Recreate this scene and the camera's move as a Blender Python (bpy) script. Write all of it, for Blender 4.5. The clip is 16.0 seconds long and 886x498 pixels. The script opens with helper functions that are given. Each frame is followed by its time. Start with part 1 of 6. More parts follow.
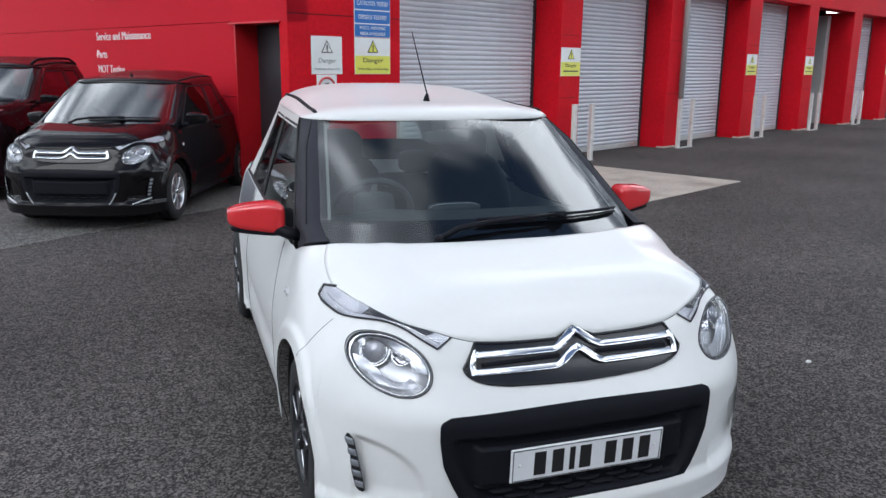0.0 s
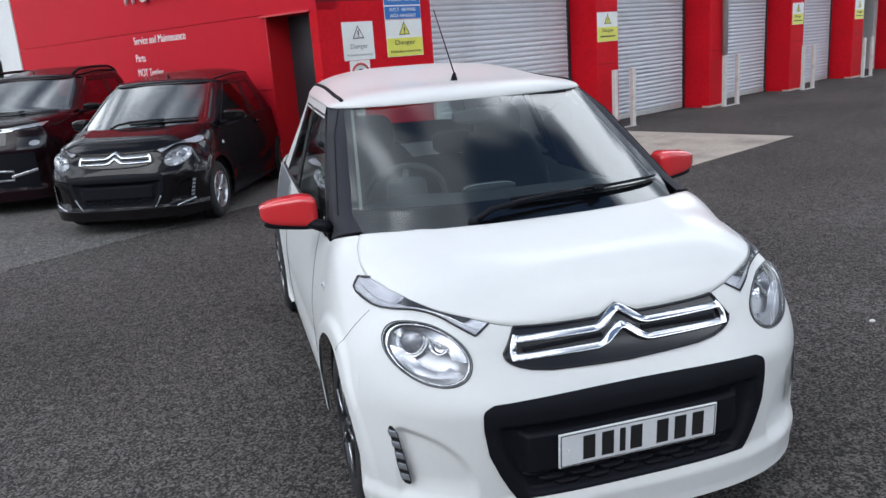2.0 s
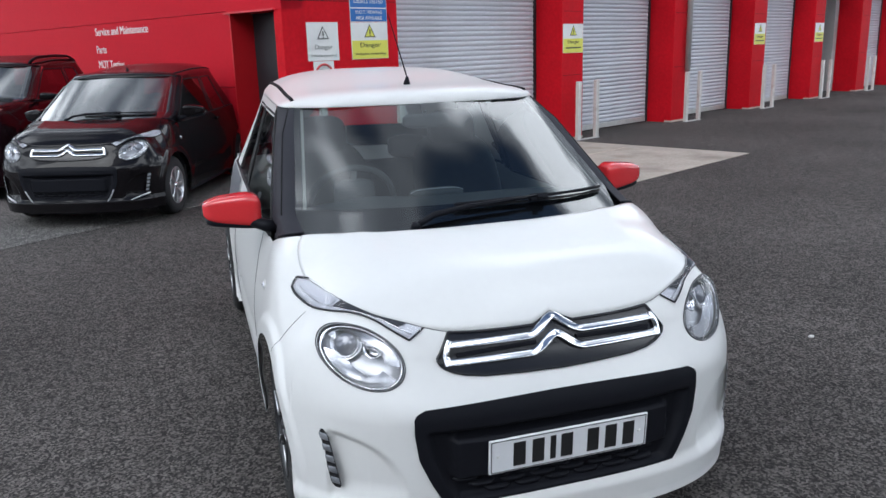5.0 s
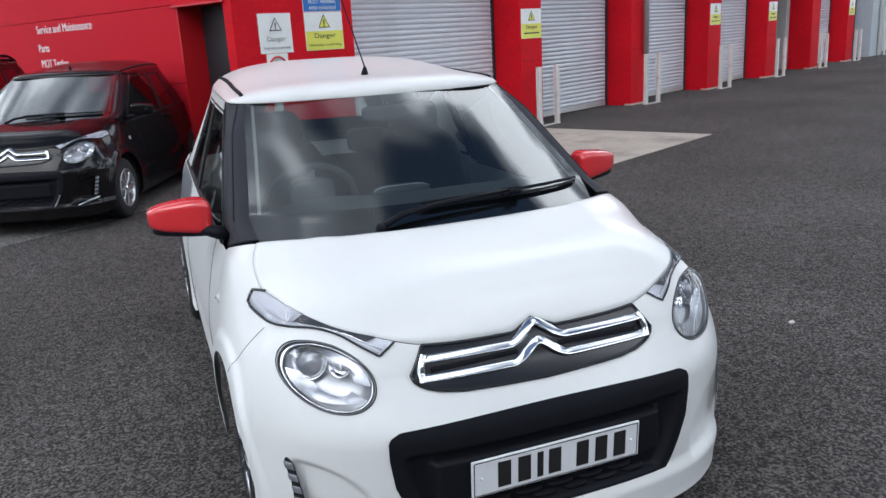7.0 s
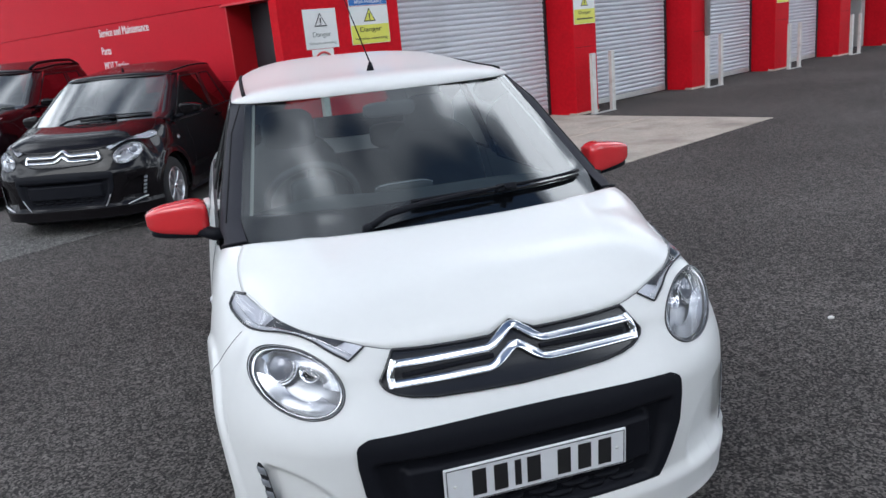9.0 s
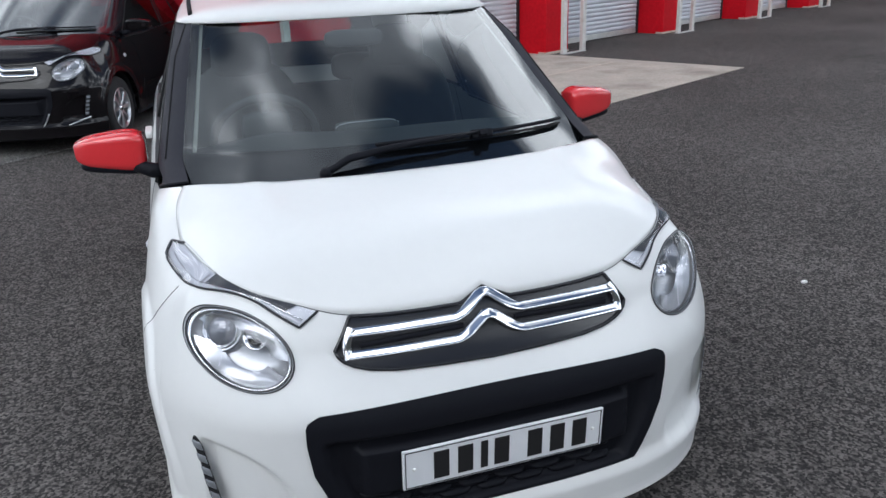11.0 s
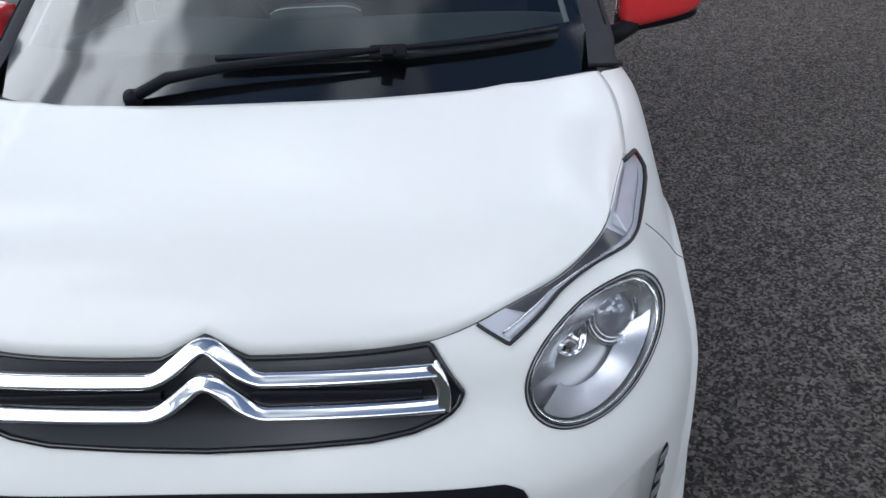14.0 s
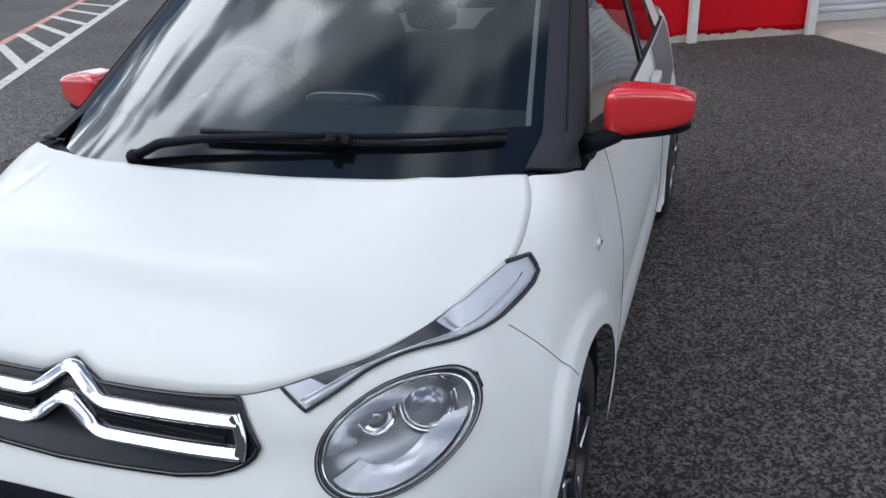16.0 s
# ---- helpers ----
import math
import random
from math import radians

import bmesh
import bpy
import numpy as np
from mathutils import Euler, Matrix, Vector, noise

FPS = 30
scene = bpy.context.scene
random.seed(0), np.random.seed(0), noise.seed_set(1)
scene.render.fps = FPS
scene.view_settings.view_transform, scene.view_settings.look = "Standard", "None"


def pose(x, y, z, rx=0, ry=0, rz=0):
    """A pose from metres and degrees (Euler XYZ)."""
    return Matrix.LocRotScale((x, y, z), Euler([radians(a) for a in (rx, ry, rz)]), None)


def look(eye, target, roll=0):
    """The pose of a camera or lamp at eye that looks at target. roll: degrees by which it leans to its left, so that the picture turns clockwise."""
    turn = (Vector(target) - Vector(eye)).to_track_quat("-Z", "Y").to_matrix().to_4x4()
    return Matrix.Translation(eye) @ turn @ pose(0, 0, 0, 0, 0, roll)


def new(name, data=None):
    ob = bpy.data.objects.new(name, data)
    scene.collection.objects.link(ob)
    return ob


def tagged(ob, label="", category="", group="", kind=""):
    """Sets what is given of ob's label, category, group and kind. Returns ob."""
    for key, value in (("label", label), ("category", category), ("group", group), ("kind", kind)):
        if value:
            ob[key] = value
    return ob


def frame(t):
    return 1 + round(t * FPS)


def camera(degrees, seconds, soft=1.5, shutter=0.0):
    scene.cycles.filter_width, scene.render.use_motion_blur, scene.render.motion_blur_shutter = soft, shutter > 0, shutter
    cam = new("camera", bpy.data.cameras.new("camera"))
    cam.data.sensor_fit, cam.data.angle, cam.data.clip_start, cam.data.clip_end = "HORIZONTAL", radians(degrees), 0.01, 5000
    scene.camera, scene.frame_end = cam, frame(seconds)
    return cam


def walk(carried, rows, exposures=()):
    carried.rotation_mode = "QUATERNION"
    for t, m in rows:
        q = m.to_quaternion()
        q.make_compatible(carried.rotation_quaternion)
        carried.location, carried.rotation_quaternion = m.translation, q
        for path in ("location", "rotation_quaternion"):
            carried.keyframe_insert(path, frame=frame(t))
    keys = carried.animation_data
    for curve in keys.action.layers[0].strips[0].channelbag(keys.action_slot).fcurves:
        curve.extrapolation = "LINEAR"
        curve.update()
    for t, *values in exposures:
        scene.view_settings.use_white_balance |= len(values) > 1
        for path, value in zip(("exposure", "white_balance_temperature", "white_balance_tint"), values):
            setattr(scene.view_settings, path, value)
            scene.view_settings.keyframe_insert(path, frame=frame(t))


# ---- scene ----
cam = camera(58.3, 16.0)
PATH = [
    (0, (-1.153, -1.982, 1.575), (-0.521, -0.139, 1.121), 0.6),
    (0.5, (-1.024, -1.975, 1.581), (-0.499, -0.091, 1.165), -0.2),
    (1, (-0.935, -1.948, 1.57), (-0.486, -0.05, 1.128), -0.6),
    (1.5, (-0.958, -1.917, 1.568), (-0.537, -0.029, 1.062), -2.6),
    (2, (-1.078, -1.933, 1.577), (-0.573, -0.064, 1.074), -4.2),
    (2.5, (-1.162, -1.943, 1.568), (-0.509, -0.121, 1.064), -4.1),
    (3, (-1.211, -1.949, 1.567), (-0.492, -0.151, 1.068), -2.4),
    (3.5, (-1.231, -1.952, 1.561), (-0.484, -0.165, 1.061), -0.6),
    (4, (-1.187, -1.952, 1.561), (-0.457, -0.169, 1.026), -0.6),
    (4.5, (-1.067, -1.957, 1.576), (-0.449, -0.124, 1.07), -1.4),
    (4.7, (-1.008, -1.963, 1.574), (-0.421, -0.115, 1.081), -1.7),
    (6.8, (-0.981, -1.764, 1.554), (-0.313, 0.043, 1.017), -3.0),
    (7, (-0.947, -1.752, 1.558), (-0.275, 0.058, 1.034), -3.3),
    (7.5, (-0.852, -1.758, 1.567), (-0.231, 0.077, 1.07), -3.3),
    (8, (-0.764, -1.764, 1.562), (-0.176, 0.077, 1.047), -3.8),
    (8.5, (-0.707, -1.773, 1.562), (-0.17, 0.084, 1.049), -4.3),
    (9, (-0.677, -1.772, 1.553), (-0.175, 0.088, 1.017), -5.4),
    (9.2, (-0.669, -1.73, 1.538), (-0.17, 0.13, 0.998), -5.9),
    (11.3, (-0.614, -1.5, 1.534), (-0.033, 0.273, 0.813), -1.7),
    (11.5, (-0.536, -1.482, 1.54), (-0.097, 0.328, 0.812), -1.2),
    (12, (-0.332, -1.415, 1.503), (0.053, 0.36, 0.666), -0.6),
    (12.5, (-0.179, -1.21, 1.478), (0.276, 0.49, 0.528), -1.3),
    (13, (-0.004, -1.033, 1.502), (0.573, 0.639, 0.57), 1.6),
    (13.5, (0.253, -0.839, 1.457), (0.467, 0.875, 0.449), -0.6),
    (14, (0.41, -0.795, 1.461), (0.307, 0.924, 0.445), -3.3),
    (14.5, (0.609, -0.879, 1.467), (0.382, 0.858, 0.503), 0.2),
    (15, (0.754, -0.889, 1.489), (0.431, 0.884, 0.622), 0.0),
    (15.5, (0.927, -0.807, 1.506), (0.393, 0.952, 0.72), -1.5),
    (16, (1.024, -0.767, 1.486), (0.385, 0.942, 0.669), -2.9),
]
walk(cam, [(t, look(eye, target, roll)) for t, eye, target, roll in PATH], [(0, -0.18, 5880, 8), (9.2, -0.18, 5880, 8), (11.4, -0.24, 5880, 8), (12, -0.33, 5880, 8), (12.6, -0.22, 5880, 8), (16, -0.27, 5880, 8)])

# ---- light ----
world = bpy.data.worlds.new("sky")
scene.world = world
world.use_nodes = True
wn, wl = world.node_tree.nodes, world.node_tree.links
wn.clear()
SUN_EL, SUN_AZ = 44.0, 230.0          # degrees; azimuth clockwise from +y
sky = wn.new("ShaderNodeTexSky")
sky.sky_type, sky.sun_disc = "NISHITA", False
sky.sun_elevation, sky.sun_rotation = radians(SUN_EL), radians(SUN_AZ)
tc = wn.new("ShaderNodeTexCoord")
# a flat layer of cloud seen from below: direction over height
sx = wn.new("ShaderNodeSeparateXYZ")
hz = wn.new("ShaderNodeMath")
hz.operation, hz.use_clamp = "MAXIMUM", False
hz.inputs[1].default_value = 0.0
hz2 = wn.new("ShaderNodeMath")
hz2.operation = "ADD"
hz2.inputs[1].default_value = 0.25
dv = []
for k in range(2):
    q = wn.new("ShaderNodeMath")
    q.operation = "DIVIDE"
    wl.new(sx.outputs[k], q.inputs[0])
    wl.new(hz2.outputs[0], q.inputs[1])
    dv.append(q)
cb = wn.new("ShaderNodeCombineXYZ")
mp = wn.new("ShaderNodeMapping")
mp.inputs["Scale"].default_value = (1.52, 2.495, 1.0)
mp.inputs["Rotation"].default_value = (0.0, 0.0, 2.892)
mp.inputs["Location"].default_value = (55.2545, -39.2303, 0.0)
cl = wn.new("ShaderNodeTexNoise")
cl.inputs["Scale"].default_value, cl.inputs["Detail"].default_value, cl.inputs["Roughness"].default_value = 1.0, 3.0, 0.5
rp = wn.new("ShaderNodeValToRGB")
rp.color_ramp.elements[0].position, rp.color_ramp.elements[1].position = 0.445, 0.50
# thick cloud is brighter than thin cloud
rp2 = wn.new("ShaderNodeValToRGB")
e2 = rp2.color_ramp.elements
e2[0].position, e2[0].color = 0.47, (0.075, 0.082, 0.095, 1)
e2[1].position, e2[1].color = 0.60, (1.0, 1.0, 1.0, 1)
e3 = e2.new(0.55)
e3.color = (0.25, 0.26, 0.275, 1)
gain = wn.new("ShaderNodeVectorMath")
gain.operation = "SCALE"
gain.inputs["Scale"].default_value = 41.0
mx = wn.new("ShaderNodeMix")
mx.data_type = "RGBA"
bg = wn.new("ShaderNodeBackground")
bg.inputs["Strength"].default_value = 0.10
out = wn.new("ShaderNodeOutputWorld")
wl.new(tc.outputs["Generated"], sx.inputs[0])
wl.new(sx.outputs[2], hz.inputs[0])
wl.new(hz.outputs[0], hz2.inputs[0])
for k in range(2):
    wl.new(dv[k].outputs[0], cb.inputs[k])
wl.new(cb.outputs[0], mp.inputs["Vector"])
wl.new(mp.outputs["Vector"], cl.inputs["Vector"])
# more cloud towards the horizon, where the layer is seen edge-on
low = wn.new("ShaderNodeMapRange")
low.inputs["From Min"].default_value, low.inputs["From Max"].default_value = 0.4, 0.8
low.inputs["To Min"].default_value, low.inputs["To Max"].default_value = 0.035, 0.0
cover = wn.new("ShaderNodeMath")
cover.operation = "ADD"
wl.new(sx.outputs[2], low.inputs["Value"])
wl.new(cl.outputs["Fac"], cover.inputs[0])
wl.new(low.outputs["Result"], cover.inputs[1])
wl.new(cover.outputs[0], rp.inputs["Fac"])
wl.new(cover.outputs[0], rp2.inputs["Fac"])
wl.new(rp2.outputs["Color"], gain.inputs[0])
wl.new(rp.outputs["Color"], mx.inputs["Factor"])
wl.new(sky.outputs["Color"], mx.inputs["A"])
wl.new(gain.outputs[0], mx.inputs["B"])
wl.new(mx.outputs["Result"], bg.inputs["Color"])
wl.new(bg.outputs["Background"], out.inputs["Surface"])
sun = new("sun", bpy.data.lights.new("sun", "SUN"))
sun.data.energy, sun.data.angle, sun.data.color = 1.3, radians(34), (1.0, 0.96, 0.9)
_el, _az = radians(SUN_EL), radians(SUN_AZ)
sun.matrix_world = look((math.sin(_az) * math.cos(_el) * 50, math.cos(_az) * math.cos(_el) * 50, math.sin(_el) * 50), (0, 0, 0))


# ---- materials ----
def mat(name, color, rough=0.5, metal=0.0, vary=0.08, scale=8.0, bump=0.0, bscale=200.0, coat=0.0, spec=0.5, rvary=0.0, dirt=None, random_value=0.0):
    """A surface with variation at two scales: broad blotches and fine grain, and fine relief."""
    m = bpy.data.materials.new(name)
    m.use_nodes = True
    n, l = m.node_tree.nodes, m.node_tree.links
    b = n["Principled BSDF"]
    b.inputs["Roughness"].default_value, b.inputs["Metallic"].default_value = rough, metal
    b.inputs["Coat Weight"].default_value, b.inputs["Coat Roughness"].default_value = coat, 0.03
    b.inputs["Specular IOR Level"].default_value = spec
    t = n.new("ShaderNodeTexCoord")
    n1 = n.new("ShaderNodeTexNoise")
    n1.inputs["Scale"].default_value, n1.inputs["Detail"].default_value = scale, 5.0
    n2 = n.new("ShaderNodeTexNoise")
    n2.inputs["Scale"].default_value, n2.inputs["Detail"].default_value = scale * 14, 3.0
    for k in (n1, n2):
        l.new(t.outputs["Object"], k.inputs["Vector"])
    add = n.new("ShaderNodeMath")
    add.operation = "ADD"
    l.new(n1.outputs["Fac"], add.inputs[0])
    l.new(n2.outputs["Fac"], add.inputs[1])
    mr = n.new("ShaderNodeMapRange")
    mr.inputs["From Min"].default_value, mr.inputs["From Max"].default_value = 0.65, 1.35
    mr.inputs["To Min"].default_value, mr.inputs["To Max"].default_value = 1 - vary, 1 + vary
    l.new(add.outputs[0], mr.inputs["Value"])
    last = mr.outputs["Result"]
    if random_value:
        oi = n.new("ShaderNodeObjectInfo")
        rr = n.new("ShaderNodeMapRange")
        rr.inputs["To Min"].default_value, rr.inputs["To Max"].default_value = 1 - random_value, 1 + random_value
        l.new(oi.outputs["Random"], rr.inputs["Value"])
        mm = n.new("ShaderNodeMath")
        mm.operation = "MULTIPLY"
        l.new(last, mm.inputs[0])
        l.new(rr.outputs["Result"], mm.inputs[1])
        last = mm.outputs[0]
    hv = n.new("ShaderNodeHueSaturation")
    hv.inputs["Color"].default_value = (*color, 1)
    l.new(last, hv.inputs["Value"])
    col = hv.outputs["Color"]
    if dirt:
        n3 = n.new("ShaderNodeTexNoise")
        n3.inputs["Scale"].default_value, n3.inputs["Detail"].default_value = dirt[1], 8.0
        l.new(t.outputs["Object"], n3.inputs["Vector"])
        r3 = n.new("ShaderNodeMapRange")
        r3.inputs["From Min"].default_value, r3.inputs["From Max"].default_value = 0.52, 0.75
        r3.inputs["To Max"].default_value = dirt[2]
        l.new(n3.outputs["Fac"], r3.inputs["Value"])
        mix = n.new("ShaderNodeMix")
        mix.data_type = "RGBA"
        l.new(r3.outputs["Result"], mix.inputs["Factor"])
        l.new(col, mix.inputs["A"])
        mix.inputs["B"].default_value = (*dirt[0], 1)
        col = mix.outputs["Result"]
    l.new(col, b.inputs["Base Color"])
    if rvary:
        r4 = n.new("ShaderNodeMapRange")
        r4.inputs["From Min"].default_value, r4.inputs["From Max"].default_value = 0.65, 1.35
        r4.inputs["To Min"].default_value, r4.inputs["To Max"].default_value = max(0.0, rough - rvary), rough + rvary
        l.new(add.outputs[0], r4.inputs["Value"])
        l.new(r4.outputs["Result"], b.inputs["Roughness"])
    if bump:
        nb = n.new("ShaderNodeTexNoise")
        nb.inputs["Scale"].default_value, nb.inputs["Detail"].default_value = bscale, 4.0
        l.new(t.outputs["Object"], nb.inputs["Vector"])
        bp = n.new("ShaderNodeBump")
        bp.inputs["Strength"].default_value, bp.inputs["Distance"].default_value = bump, 0.004
        l.new(nb.outputs["Fac"], bp.inputs["Height"])
        l.new(bp.outputs["Normal"], b.inputs["Normal"])
    return m


def glass_mat(name, tint, ior=1.5, gloss=1.0, rough=0.015):
    """A thin pane: clear, tinted, with mirror gloss by Fresnel."""
    m = bpy.data.materials.new(name)
    m.use_nodes = True
    n, l = m.node_tree.nodes, m.node_tree.links
    n.clear()
    tr, gl, mixn, o = n.new("ShaderNodeBsdfTransparent"), n.new("ShaderNodeBsdfGlossy"), n.new("ShaderNodeMixShader"), n.new("ShaderNodeOutputMaterial")
    fr = n.new("ShaderNodeFresnel")
    fr.inputs["IOR"].default_value = ior
    tr.inputs["Color"].default_value = (*tint, 1)
    gl.inputs["Color"].default_value = (gloss, gloss, gloss, 1)
    gl.inputs["Roughness"].default_value = rough
    l.new(fr.outputs["Fac"], mixn.inputs["Fac"])
    l.new(tr.outputs["BSDF"], mixn.inputs[1])
    l.new(gl.outputs["BSDF"], mixn.inputs[2])
    l.new(mixn.outputs["Shader"], o.inputs["Surface"])
    return m


def asphalt_mat(name, dark, light, size):
    """Open-textured tarmac: pale and dark chippings in a dark binder, with broad worn patches."""
    m = bpy.data.materials.new(name)
    m.use_nodes = True
    n, l = m.node_tree.nodes, m.node_tree.links
    b = n["Principled BSDF"]
    b.inputs["Roughness"].default_value = 0.85
    b.inputs["Specular IOR Level"].default_value = 0.10
    t = n.new("ShaderNodeTexCoord")
    vo = n.new("ShaderNodeTexVoronoi")
    vo.inputs["Scale"].default_value = 1 / size
    no = n.new("ShaderNodeTexNoise")
    no.inputs["Scale"].default_value, no.inputs["Detail"].default_value, no.inputs["Roughness"].default_value = 0.45 / size, 6.0, 0.7
    nl = n.new("ShaderNodeTexNoise")
    nl.inputs["Scale"].default_value, nl.inputs["Detail"].default_value = 0.5, 6.0
    for k in (vo, no, nl):
        l.new(t.outputs["Object"], k.inputs["Vector"])
    bw = n.new("ShaderNodeRGBToBW")
    l.new(vo.outputs["Color"], bw.inputs["Color"])
    mu = n.new("ShaderNodeMath")
    mu.operation = "MULTIPLY"
    l.new(bw.outputs["Val"], mu.inputs[0])
    l.new(no.outputs["Fac"], mu.inputs[1])
    r = n.new("ShaderNodeValToRGB")
    e = r.color_ramp.elements
    e[0].position, e[0].color = 0.16, (*dark, 1)
    e[1].position, e[1].color = 0.42, (*light, 1)
    l.new(mu.outputs[0], r.inputs["Fac"])
    mr = n.new("ShaderNodeMapRange")
    mr.inputs["From Min"].default_value, mr.inputs["From Max"].default_value = 0.3, 0.7
    mr.inputs["To Min"].default_value, mr.inputs["To Max"].default_value = 0.78, 1.22
    l.new(nl.outputs["Fac"], mr.inputs["Value"])
    nm = n.new("ShaderNodeTexNoise")
    nm.inputs["Scale"].default_value, nm.inputs["Detail"].default_value, nm.inputs["Roughness"].default_value = 14.0, 4.0, 0.7
    l.new(t.outputs["Object"], nm.inputs["Vector"])
    mr2 = n.new("ShaderNodeMapRange")
    mr2.inputs["From Min"].default_value, mr2.inputs["From Max"].default_value = 0.3, 0.7
    mr2.inputs["To Min"].default_value, mr2.inputs["To Max"].default_value = 0.66, 1.34
    l.new(nm.outputs["Fac"], mr2.inputs["Value"])
    mm = n.new("ShaderNodeMath")
    mm.operation = "MULTIPLY"
    l.new(mr.outputs["Result"], mm.inputs[0])
    l.new(mr2.outputs["Result"], mm.inputs[1])
    hv = n.new("ShaderNodeHueSaturation")
    l.new(r.outputs["Color"], hv.inputs["Color"])
    l.new(mm.outputs[0], hv.inputs["Value"])
    l.new(hv.outputs["Color"], b.inputs["Base Color"])
    bp = n.new("ShaderNodeBump")
    bp.inputs["Strength"].default_value, bp.inputs["Distance"].default_value = 0.8, 0.006
    l.new(mu.outputs[0], bp.inputs["Height"])
    l.new(bp.outputs["Normal"], b.inputs["Normal"])
    return m


